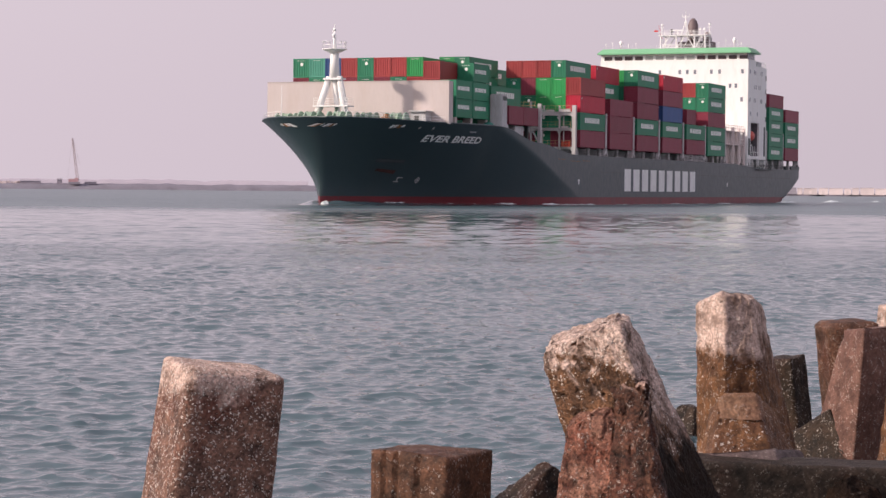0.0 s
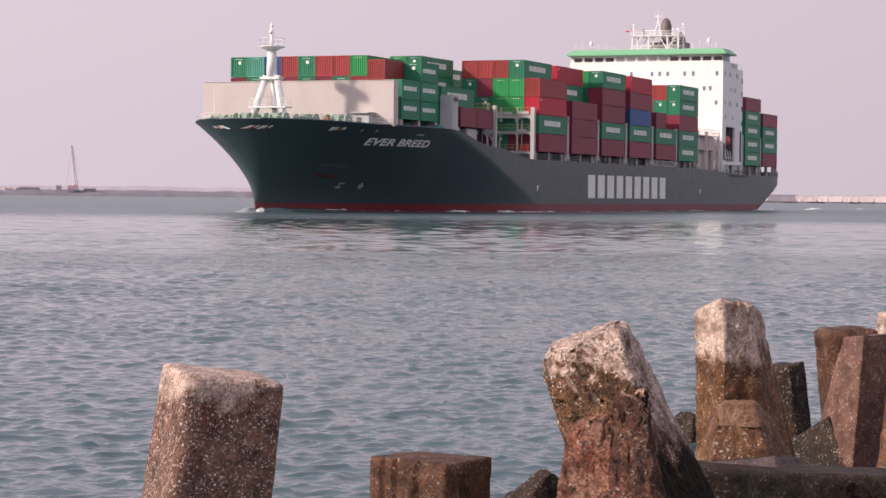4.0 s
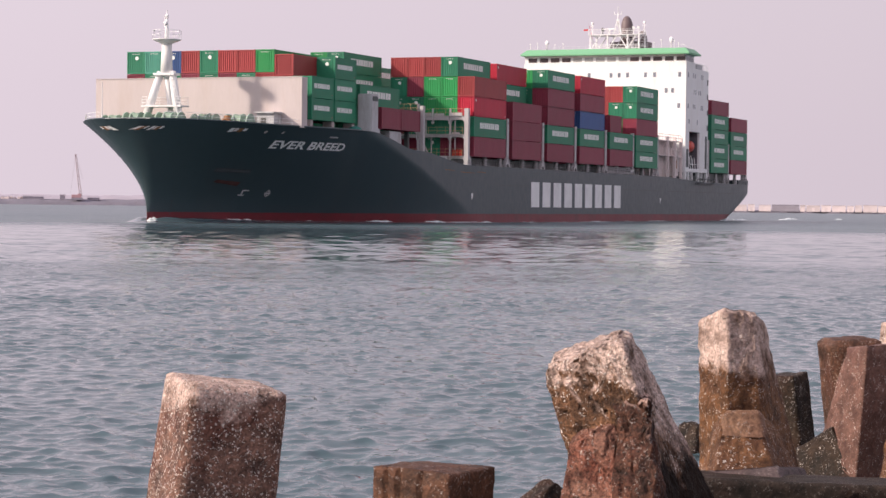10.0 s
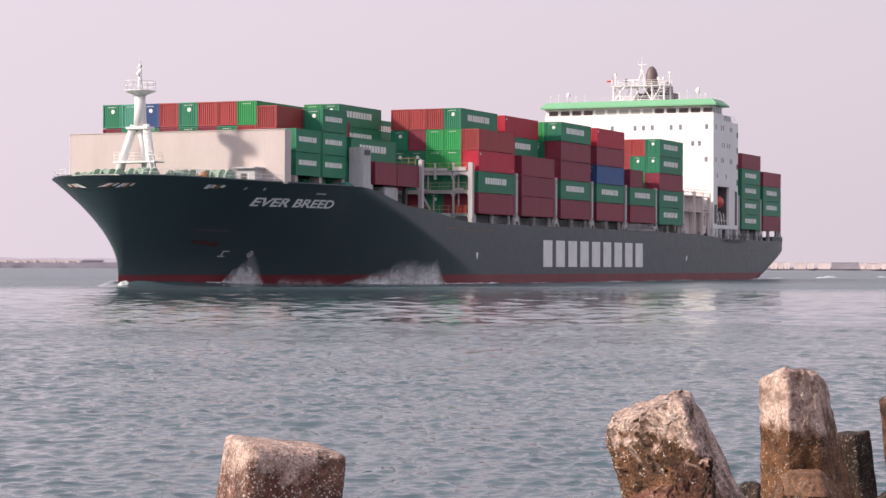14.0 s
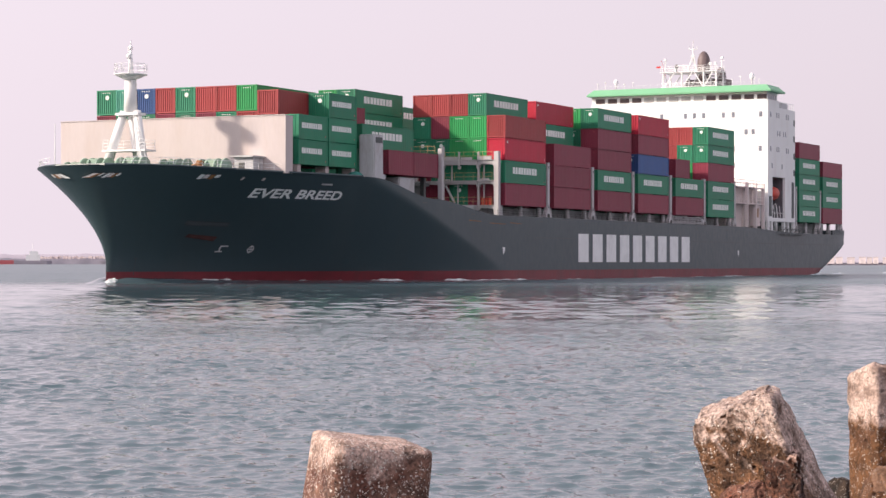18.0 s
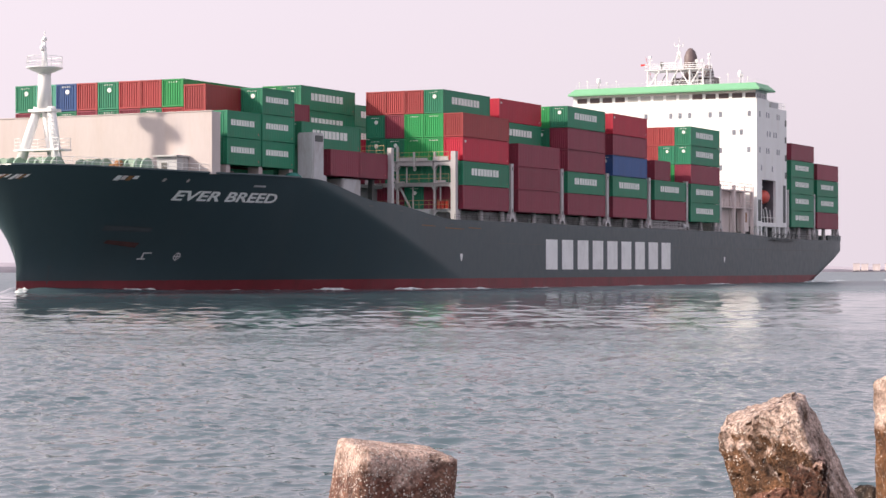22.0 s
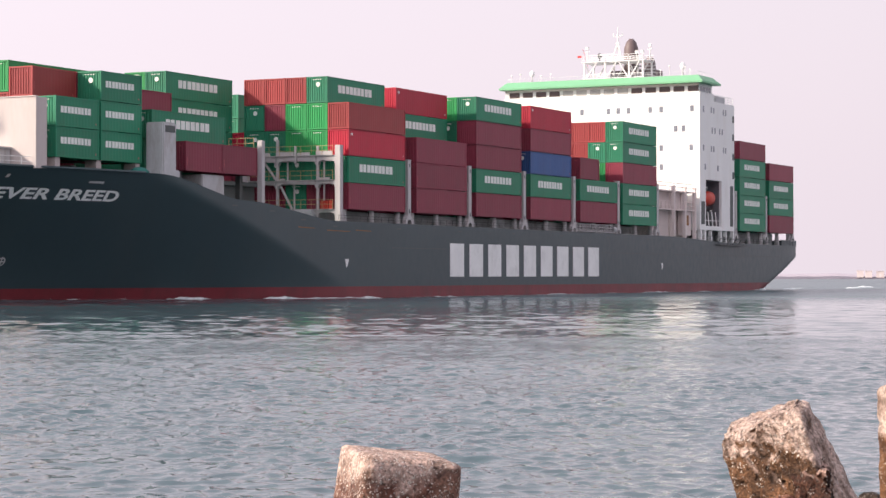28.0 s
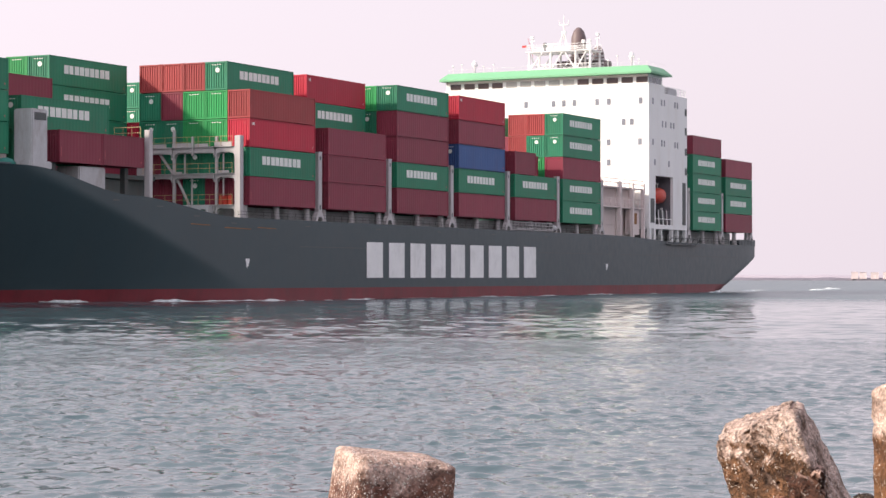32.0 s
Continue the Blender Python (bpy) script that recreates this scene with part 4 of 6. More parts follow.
for k in range(12):
    a0, a1 = k * math.tau / 12, (k + 1) * math.tau / 12
    p, q = Vector((X + 1.62 * math.cos(a0), 1.62 * math.sin(a0), 21.05)), Vector((X + 1.62 * math.cos(a1), 1.62 * math.sin(a1), 21.05))
    railing(bm, p, q, 1, 1.0, 0.026, 2)
part("platform_rail", bm, WHITE, mast)
bm = bmesh.new()
box(bm, X - 0.7, X + 1.3, -2.6, 2.6, 13.25, 13.42)
railing(bm, (X + 1.2, -2.5, 13.42), (X + 1.2, -1.9, 13.42), 1, 1.0, 0.035)
railing(bm, (X + 1.2, 1.9, 13.42), (X + 1.2, 2.5, 13.42), 1, 1.0, 0.035)
railing(bm, (X - 0.6, -2.5, 13.42), (X - 0.6, 2.5, 13.42), 4, 1.0, 0.03)
part("lower_platform", bm, WHITE, mast)
bm = bmesh.new()
rod(bm, (X + 0.4, 1.1, 17.2), (X + 1.4, 3.1, 11.0), 0.06, 5)
rod(bm, (X + 0.7, 0.8, 17.2), (X + 1.7, 2.8, 11.0), 0.06, 5)
for k in range(16):
    s = k / 15
    rod(bm, Vector((X + 0.4, 1.1, 17.2)).lerp(Vector((X + 1.4, 3.1, 11.0)), s), Vector((X + 0.7, 0.8, 17.2)).lerp(Vector((X + 1.7, 2.8, 11.0)), s), 0.04, 4)
part("ladder", bm, WHITE, mast)

# mooring gear
for x, y in ((200.5, 3.6), (200.5, -4.6), (205.6, 1.9), (205.6, -2.4), (199.6, 7.6), (199.5, -9.0)):
    bm = bmesh.new()
    box(bm, x - 0.9, x + 0.9, y - 1.7, y + 1.7, 10.2, 10.5)
    for s in (-1.4, -0.5, 0.5, 1.4):
        rod(bm, (x, y + s - 0.1, 11.55), (x, y + s + 0.1, 11.55), 1.05, 16)
    rod(bm, (x, y - 1.8, 11.55), (x, y + 1.8, 11.55), 0.5, 12)
    box(bm, x - 0.8, x + 0.6, y - 0.4, y + 0.4, 10.5, 12.5)
    part("winch", bm, WINCHGREEN, ship, "pale green mooring winch")
for x, y in ((205.0, 5.4), (202.0, 8.2), (198.3, 10.2), (205.0, -5.4), (202, -8.2), (208.2, 1.2), (208.2, -1.2), (189.0, 11.6)):
    bm = bmesh.new()
    for d in (-0.5, 0.5):
        turned(bm, [(0.3, 10.2), (0.27, 11.0), (0.36, 11.05), (0.36, 11.15)], (x + d, y, 0), 10)
    box(bm, x - 1.0, x + 1.0, y - 0.4, y + 0.4, 10.2, 10.35)
    part("bollard", bm, DARKGREY, ship)
rail_at = [(183, 15.3)] + [(x, plan_deck(x) - 0.25) for x in (187, 191, 195, 199, 202, 205, 207.5, 209.5, 211)]
for s in (1, -1):
    bm = bmesh.new()
    for (x0, y0), (x1, y1) in zip(rail_at[3:], rail_at[4:]):
        railing(bm, (x0, s * y0, deck_z(x0)), (x1, s * y1, deck_z(x1)), 2, 0.8, 0.024, 2)
    part("bow_rail", bm, WHITE, ship)
bm = bmesh.new()
rod(bm, (209.0, -5.0, 11.3), (209.0, -5.0, 15.9), 0.07, 6, 0.04)
rod(bm, (198.2, 7.6, 11.2), (200.4, 5.2, 12.6), 0.05, 5)
part("jackstaff", bm, WHITE, ship)
random.seed(5)
bm = bmesh.new()
for k in range(26):
    x, y = 201.2 + random.uniform(-0.7, 0.7), 6.6 + random.uniform(-1.5, 1.5)
    turned(bm, [(0.28, 0), (0.42, 0.16), (0.42, 0.3), (0.26, 0.46)], (x, y, 10.2 + random.uniform(0.2, 1.9) * (1 - abs(y - 6.6) / 2.2)), 8)
part("rope_heap", bm, RUST, ship, "brown heap of mooring rope")
# fairlead openings in the bulwark, pale where the deck gear shows through
for x0, x1, side in ((211.25, 209.9, -1), (211.62, 211.22, 1), (211.1, 210.45, 1), (204.65, 202.65, 1)):
    for k in range(4):
        a, b = x0 + (x1 - x0) * (k + 0.05) / 4, x0 + (x1 - x0) * (k + 0.92) / 4
        low = (10.34, 10.42, 10.36, 10.5)[k]
        on_hull("fairlead", [[(a, low), (b, low), (b, 10.78), (a, 10.78)]], (WHITE, CASING, RUST, WHITE)[k], hull, "pale fairlead opening", 0.05, side)
for x in (200.1, 197.65):
    on_hull("scupper", [[(x + 0.15, 10.35), (x - 0.15, 10.35), (x - 0.15, 10.62), (x + 0.15, 10.62)]], CREAM, hull, "pale scupper", 0.05)
on_hull("name_plate", [[(189.3, 10.15), (187.6, 10.15), (187.6, 10.32), (189.3, 10.32)]], GREY, hull, "small grey plate", 0.05)
# anchor pocket, its shade painted as a flat dark patch, and thruster marks
on_hull("anchor_pocket", [[(201.8, 5.85), (197.3, 5.75), (197.3, 6.2), (201.8, 6.35)]], POCKET, hull, "flat dark patch painted as the anchor recess's shade", 0.06)
on_hull("anchor", [[(201.0, 4.7), (197.9, 4.3), (197.7, 4.75), (200.8, 5.0)]], ANCHOR, hull, "dull red-brown anchor", 0.12)
on_hull("thruster_mark", [[(197.1, 3.2), (196.3, 3.2), (196.3, 3.32), (197.1, 3.32)], [(196.75, 3.32), (196.6, 3.32), (196.6, 3.75), (196.75, 3.75)], [(196.75, 3.75), (195.9, 3.75), (195.9, 3.87), (196.75, 3.87)]], GREY, hull, "small white mark")
ring = []
for k in range(16):
    a, b = k * math.tau / 16, (k + 1) * math.tau / 16
    ring.append([(193.2 + r * math.cos(t), 3.5 + r * math.sin(t)) for r, t in ((0.36, a), (0.36, b), (0.27, b), (0.27, a))])
on_hull("thruster_mark", ring + [[(193.6, 3.45), (192.8, 3.45), (192.8, 3.55), (193.6, 3.55)], [(193.25, 3.1), (193.15, 3.1), (193.15, 3.9), (193.25, 3.9)]], GREY, hull, "small white ringed cross")

# ---- lashing gear ----
TIER, BASE, ROW = 2.72, 9.05, 2.5
BAYS = {"C": 148.3, "D": 133.55, "E": 118.95, "F": 104.2, "G": 89.2, "H": 75.1, "I": 28.5, "J": 14.4}


def lash_post(x, y, top, parent):
    """A flat plate post on an arched foot; dark plates paint the shade of slots in its web."""
    bm = bmesh.new()
    box(bm, x - 0.36, x + 0.36, y - 0.45, y, 8.7, top)
    post = part("lashing_post", bm, GALVANISED, parent, "pale grey plate lashing post", bevel=0.03)
    bm = bmesh.new()
    prof = [(-0.8, 7.76), (-0.5, 7.76), (-0.42, 8.1), (-0.2, 8.26), (0.2, 8.26), (0.42, 8.1), (0.5, 7.76), (0.8, 7.76), (0.72, 8.2), (0.52, 8.5), (0.36, 8.7), (-0.36, 8.7), (-0.52, 8.5), (-0.72, 8.2)]
    front, back = [bm.verts.new((x + px, y + 0.005, pz)) for px, pz in prof], [bm.verts.new((x + px, y - 0.5, pz)) for px, pz in prof]
    for k in range(len(prof)):
        j = (k + 1) % len(prof)
        bm.faces.new((front[k], front[j], back[j], back[k]))
    bmesh.ops.triangulate(bm, faces=[bm.faces.new(front), bm.faces.new(back[::-1])])
    part("arched_foot", bm, GALVANISED, post)
    for z0, z1 in ((top - 0.75, top - 0.35), (8.95, 9.4)):
        bm = bmesh.new()
        slab(bm, [(x - 0.13, y + 0.004), (x + 0.13, y + 0.004), (x + 0.13, y - 0.01), (x - 0.13, y - 0.01)], z0, z1)
        part("slot", bm, DARKGREY, post)
    bm = bmesh.new()
    box(bm, x - 0.42, x + 0.42, y - 0.5, y + 0.012, top, top + 0.08)
    part("cap", bm, GALVANISED, post)
    return post


for a, b in zip("CDEFGH", "DEFGH"):
    x = (BAYS[a] - 12.19 + BAYS[b]) / 2
    lash_post(x, 16.05, 14.6, ship)
    lash_post(x, -15.65, 14.6, ship)
lash_post(62.0, 16.05, 14.6, ship)
lash_post(29.6, 16.05, 14.9, ship)
lash_post(15.3, 16.05, 14.6, ship)
lash_post(1.9, 16.05, 14.6, ship)
# coaming and pedestals under the outer stacks
bm = bmesh.new()
for y in (12.6, -12.6):
    box(bm, 62.5, 150, y - 0.15, y + 0.15, 6.95, 9.0)
    box(bm, 2.5, 28.5, y - 0.15, y + 0.15, 6.95, 9.0)
part("hatch_coaming", bm, GREY, ship)
for x0, x1, half, z in ((62.5, 150, 12.45, 9.0), (2.5, 28.5, 12.45, 9.0), (150.6, 178, 7.2, 11.72)):
    bm = bmesh.new()
    box(bm, x0, x1, -half, half, z - 0.4, z)
    part("hatch_cover", bm, DARKGREY if z > 10 else GREY, ship)
bm = bmesh.new()
for y in (6.6, -6.6):
    box(bm, 151, 177.6, y - 0.12, y + 0.12, 6.95, 11.3)
for x in (151.2, 164.2, 177.4):
    box(bm, x - 0.12, x + 0.12, -6.4, 6.4, 6.95, 11.3)
part("hatch_coaming", bm, DARKGREY, ship)
for k, x in enumerate([BAYS[b] - d for b in "CDEFGHIJ" for d in (0.35, 6.1, 11.85)]):
    for y in (15.4, -15.4):
        bm = bmesh.new()
        turned(bm, [(0.5, 6.95), (0.46, 7.25), (0.3, 8.6), (0.34, 9.02)], (x, y, 0), 8)
        part("pedestal", bm, GALVANISED, ship)
# deck rail along the side and small deck fittings
bm = bmesh.new()
railing(bm, (150, 16.0, 7.8), (63, 16.0, 7.75), 58, 0.6, 0.02, 2)
railing(bm, (44, 16.0, 7.3), (2, 16.0, 7.1), 28, 0.7, 0.03, 2)
part("side_rail", bm, DARKGREY, ship)


def lashing_bridge(x):
    """A tall galvanised frame across the deck: plate posts, two girders with rounded corners, yellow rails."""
    bm = bmesh.new()
    box(bm, x - 0.3, x + 0.3, 4.2, 4.8, 7.0, 14.4)
    bridge = part("lashing_bridge", bm, GALVANISED, ship, "pale grey steel lashing bridge with yellow rails", bevel=0.04)
    for y, half, top in ((15.5, 0.32, 15.5), (13.05, 0.13, 15.5), (8.3, 0.14, 16.2)):
        bm = bmesh.new()
        deep = 0.3 if half > 0.2 else 0.12
        box(bm, x - deep, x + deep, y - half, y + half, 7.0, top)
        part("post", bm, GALVANISED, bridge, bevel=0.03)
    bm = bmesh.new()
    box(bm, x + 0.28, x + 0.44, 10.5, 10.72, 13.7, 15.5)
    part("stanchion", bm, GALVANISED, bridge)
    # low plates that close the galleries, and the coaming under the frame
    for y0, y1, z0, z1 in ((5.2, 7.6, 14.5, 14.86), (8.3, 10.4, 14.5, 14.9), (10.8, 12.3, 14.5, 14.82), (13.0, 14.9, 14.5, 14.92), (8.3, 9.4, 12.01, 12.2), (13.4, 14.6, 12.01, 12.25)):
        bm = bmesh.new()
        box(bm, x + 0.30, x + 0.36, y0, y1, z0 + 0.02, z1)
        part("toe_plate", bm, GALVANISED, bridge, bevel=0.012)
    bm = bmesh.new()
    box(bm, x - 0.1, x + 0.2, 7.0, 12.9, 7.0, 8.3)
    box(bm, x - 0.1, x + 0.2, 9.0, 12.4, 8.3, 8.6)
    part("coaming", bm, GREY, bridge, "grey steel coaming plate", bevel=0.03)
    for z, deep in ((9.0, 0.25), (11.95, 0.3), (14.45, 0.45)):
        for y0, y1 in ((4.8, 8.16), (8.44, 12.92), (13.18, 15.18)):
            bm = bmesh.new()
            prof = [(y0, z), (y1, z), (y1, z - deep - 0.45), (y1 - 0.12, z - deep - 0.14), (y1 - 0.45, z - deep), (y0 + 0.45, z - deep), (y0 + 0.12, z - deep - 0.14), (y0, z - deep - 0.45)]
            front, back = [bm.verts.new((x + 0.26, py, pz)) for py, pz in prof], [bm.verts.new((x - 0.26, py, pz)) for py, pz in prof]
            for k in range(8):
                bm.faces.new((front[k], front[(k + 1) % 8], back[(k + 1) % 8], back[k]))
            bmesh.ops.triangulate(bm, faces=[bm.faces.new(front[::-1]), bm.faces.new(back)])
            part("girder", bm, GALVANISED, bridge)
        bm = bmesh.new()
        box(bm, x - 0.32, x + 0.45, 4.8, 15.0, z + 0.003, z + 0.06)
        part("gallery", bm, GALVANISED, bridge)
    for y0, y1, z0, z1 in ((6.6, 8.2, 13.9, 11.9), (8.5, 9.9, 11.6, 9.1), (10.2, 10.2, 9.0, 11.65), (13.7, 13.7, 9.0, 11.65), (9.4, 9.4, 11.95, 14.0), (13.7, 13.7, 11.95, 14.0)):
        bm = bmesh.new()
        rod(bm, (x - 0.15, y0, z0), (x - 0.15, y1, z1), 0.13 if y0 != y1 else 0.09, 6)
        part("brace", bm, GALVANISED, bridge)
    for z in (9.06, 12.0, 14.5):
        bm = bmesh.new()
        railing(bm, (x + 0.4, 5.0, z), (x + 0.4, 15.0, z), 8, 0.95, 0.024, 2)
        part("yellow_rail", bm, YELLOW, bridge, "yellow gallery rail")
    bm = bmesh.new()
    for k in range(3):
        box(bm, x + 0.05, x + 0.3, 13.5 + 0.5 * k, 13.85 + 0.5 * k, 9.07, 9.9)
    part("fire_locker", bm, ORANGE, bridge, "orange lockers on the lower gallery")
    return bridge


lashing_bridge(149.05)
# the outer post of the next lashing bridge forward, with its small railed platform
bm = bmesh.new()
box(bm, 162.4, 162.95, 14.45, 15.0, 8.0, 15.2)
outer = part("lashing_post", bm, GALVANISED, ship, "tall pale grey lashing post with a railed platform", bevel=0.04)
bm = bmesh.new()
box(bm, 162.4, 163.0, 11.2, 14.45, 14.2, 14.45)
part("platform", bm, GALVANISED, outer)
bm = bmesh.new()
railing(bm, (163.0, 11.3, 14.45), (163.0, 14.1, 14.45), 3, 1.0, 0.03, 2)
part("yellow_rail", bm, YELLOW, outer, "yellow platform rail")

MOUND = paint("blue-green canvas cover", (0.04, 0.19, 0.16), 0.7, vary=0.25, grain=1.0, bump=0.02)
# tall ventilator pillars at the break of the forecastle
for s in (1, -1):
    bm = bmesh.new()
    box(bm, 177.9, 180.0, s * 14.4 - 0.95, s * 14.4 + 0.95, 10.9, 15.9)
    box(bm, 177.2, 180.2, s * 14.3 - 1.0, s * 14.3 + 1.0, 11.0, 11.7)
    p = part("ventilator", bm, GREY, ship, "pale grey steel ventilator pillar", bevel=0.12)
    bm = bmesh.new()
    box(bm, 178.2, 179.7, s * 15.37 - 0.02, s * 15.37 + 0.02, 15.0, 15.6)
    part("grille", bm, DARKGREY, p)
    bm = bmesh.new()
    box(bm, 168.6, 172.4, s * 13.2 - 1.2, s * 13.2 + 1.2, 7.0, 11.6)
    part("deck_trunk", bm, GREY, ship, "pale grey steel deck trunk", bevel=0.1)
bm = bmesh.new()
turned(bm, [(0.9, 11.2), (0.85, 11.5), (0.55, 11.75), (0.2, 11.85)], (181.6, 13.9, 0), 12)
part("deck_mound", bm, MOUND, ship, "low blue-green covered mound")
# pedestals under the raised forward bay
for x in (192.8, 187.0, 181.3):
    for y in (12.9, 6.0, -6.0, -12.9):
        bm = bmesh.new()
        box(bm, x - 0.35, x + 0.35, y - 0.6, y + 0.6, 11.2 if abs(y) > 10 else 10.2, 12.18)
        part("pedestal", bm, CREAM, ship)
# casing with ladders between the last forward bay and the house
bm = bmesh.new()
box(bm, 46.0, 61.0, 6.0, 14.2, 6.95, 14.2)
casing = part("engine_casing", bm, CASING, ship, "cream steel casing ahead of the deckhouse")
for z in (9.3, 11.5):
    bm = bmesh.new()
    box(bm, 46.0, 61.0, 14.2, 14.32, z, z + 0.12)
    part("stringer", bm, CASING, casing)
for x in (58.2, 53.0, 48.4):
    bm = bmesh.new()
    box(bm, x - 0.08, x + 0.08, 14.2, 14.36, 6.95, 14.1)
    part("stiffener", bm, CASING, casing)
for x in (61.4, 55.0, 50.6, 46.6):
    bm = bmesh.new()
    box(bm, x - 0.2, x + 0.2, 15.4, 15.9, 6.95, 14.9)
    part("post", bm, CASING, casing)
bm = bmesh.new()
for z in (14.2, 11.6):
    railing(bm, (61.2, 15.6, z), (46.6, 15.6, z), 9, 1.05, 0.05, 2)
box(bm, 46.5, 61.3, 14.2, 15.7, 14.05, 14.2)
box(bm, 46.5, 61.3, 14.2, 15.7, 11.45, 11.6)
part("gallery", bm, CASING, casing)
bm = bmesh.new()
box(bm, 47.0, 50.2, 14.5, 15.3, 8.0, 11.4)
part("locker", bm, CASING, casing)
bm = bmesh.new()
box(bm, 48.0, 49.2, 15.3, 15.34, 9.4, 10.9)
part("door_panel", bm, RUST, casing, "rust-brown door")
bm = bmesh.new()
for x in (51.4, 51.9):
    rod(bm, (x, 14.5, 7.0), (x, 14.5, 14.6), 0.05, 5)
for k in range(24):
    rod(bm, (51.4, 14.5, 7.2 + 0.3 * k), (51.9, 14.5, 7.2 + 0.3 * k), 0.03, 4)
part("ladder", bm, GREY, casing)
# gangway stowed along the deck edge: two lattice sides and a tread
bm = bmesh.new()
box(bm, 77.6, 90.2, 15.6, 16.1, 7.86, 7.98)
gangway = part("gangway", bm, GALVANISED, ship, "stowed aluminium gangway at the deck edge")
for y in (15.62, 16.12):
    bm = bmesh.new()
    for z in (8.1, 8.45, 8.8):
        rod(bm, (78.0, y, z), (90.0, y, z), 0.05, 5)
    for k in range(13):
        rod(bm, (78.0 + k, y, 7.95), (78.0 + k, y, 8.85), 0.04, 5)
    part("handrail", bm, GALVANISED, gangway)
bm = bmesh.new()
rod(bm, (77.9, 15.85, 8.3), (76.9, 15.85, 8.3), 0.34, 10)
part("winch_drum", bm, GREY, gangway)


# ---- containers ----
def corrugated(bm, a, b, z0, z1, out, waves, depth):
    """A wall of trapezoid corrugations between two plan points, folded towards out."""
    a, b, out = Vector(a), Vector(b), Vector(out)
    cols = []
    for k in range(waves):
        for s, d in ((0.0, 0.0), (0.32, 0.0), (0.5, depth), (0.82, depth)):
            p = a.lerp(b, (k + s) / waves) + out * (d - depth)
            cols.append((p.x, p.y))
    p = b - out * depth
    cols.append((p.x, p.y))
    lo, hi = [bm.verts.new((x, y, z0)) for x, y in cols], [bm.verts.new((x, y, z1)) for x, y in cols]
    for k in range(len(cols) - 1):
        bm.faces.new((lo[k], lo[k + 1], hi[k + 1], hi[k]))


def make_container(length, colour, marked, H):
    m = BOX_PAINT[colour]
    names = {"green": "green", "lime": "bright green", "maroon": "maroon", "red": "red", "brick": "brick-red", "blue": "blue", "teal": "pale teal"}
    size = "forty-foot" if length > 10 else "twenty-foot"
    ob = thing("shipping_container", f"{names[colour]} {size} steel container{' with white side mark' if marked else ''} stacked on deck", "container", group="containers on the ship")
    L, W = length / 2, 1.219
    bm = bmesh.new()
    for x in (-L, L - 0.16):
        for y in (-W, W - 0.14):
            box(bm, x, x + 0.16, y, y + 0.14, 0, H)
    for y in (-W, W - 0.09):
        for z in (0, H - 0.12):
            box(bm, -L + 0.16, L - 0.16, y, y + 0.09, z + 0.002, z + 0.11)
    for x in (-L, L - 0.09):
        for z in (0, H - 0.14):
            box(bm, x + 0.004, x + 0.086, -W + 0.14, W - 0.14, z + 0.002, z + 0.135)
    for x in (-L, L - 0.18):
        for y in (-W - 0.003, W - 0.162):
            for z in (-0.002, H - 0.118):
                box(bm, x - 0.003, x + 0.183, y, y + 0.165, z, z + 0.12)
    part("frame", bm, m, ob)
    waves = int(length * 2.2)
    for y, s in ((W - 0.025, 1), (-W + 0.025, -1)):
        bm = bmesh.new()
        corrugated(bm, (-L + 0.16, y, 0), (L - 0.16, y, 0), 0.11, H - 0.12, (0, s, 0), waves, 0.006)
        part("side_wall", bm, m, ob)
    bm = bmesh.new()
    corrugated(bm, (L - 0.03, -W + 0.14, 0), (L - 0.03, W - 0.14, 0), 0.135, H - 0.14, (1, 0, 0), 8, 0.06)
    part("end_wall", bm, m, ob)
    for s in (-1, 1):
        bm = bmesh.new()
        box(bm, -L + 0.03, -L + 0.08, min(s * 0.02, s * (W - 0.14)), max(s * 0.02, s * (W - 0.14)), 0.14, H - 0.14)
        for y in (0.35, 0.8):
            rod(bm, (-L + 0.02, s * y, 0.1), (-L + 0.02, s * y, H - 0.1), 0.025, 5)
        part("door", bm, m, ob)
    bm = bmesh.new()
    box(bm, -L + 0.1, L - 0.1, -W + 0.08, W - 0.08, H - 0.06, H - 0.02)
    part("roof", bm, m, ob)
    # small code plates: along the head of the front wall and high on the sides
    cool = colour in ("green", "lime", "teal", "blue")
    front = [(y - 0.1, y + 0.1, H - 0.33, H - 0.27) for y in (-0.42, -0.14, 0.14, 0.42)] if cool else [(0.55, 0.70, H - 0.46, H - 0.37), (-0.78, -0.64, 0.42, 0.50)]
    for y0, y1, z0, z1 in front:
        bm = bmesh.new()
        box(bm, L - 0.02, L - 0.012, y0, y1, z0, z1)
        part("code_plate", bm, MARK if cool else PALED, ob)
    if colour in ("green", "blue"):
        bm = bmesh.new()
        turned(bm, [(0.24, 0), (0.24, 0.012)], (0, 0, 0), 14)
        for v in bm.verts[-28:]:
            v.co = (L - 0.025 + v.co.z, 0.12 + v.co.x, H - 0.8 + v.co.y)
        part("round_mark", bm, MARK, ob)
    codes = [(-L + 0.42, -L + 0.51, 0.35, 0.52)]
    if colour == "red":
        codes += [(L - 0.85, L - 0.62, H - 0.62, H - 0.36), (L - 0.55, L - 0.46, H - 0.62, H - 0.36)]
    elif colour in ("maroon", "brick"):
        codes += [(L - 0.30, L - 0.25, 0.5, 1.25)]
    for x0, x1, z0, z1 in codes:
        bm = bmesh.new()
        box(bm, x0, x1, W - 0.02, W - 0.012, z0, z1)
        part("code_plate", bm, MARK if colour == "red" else PALED, ob)
    if marked:
        long = length > 10
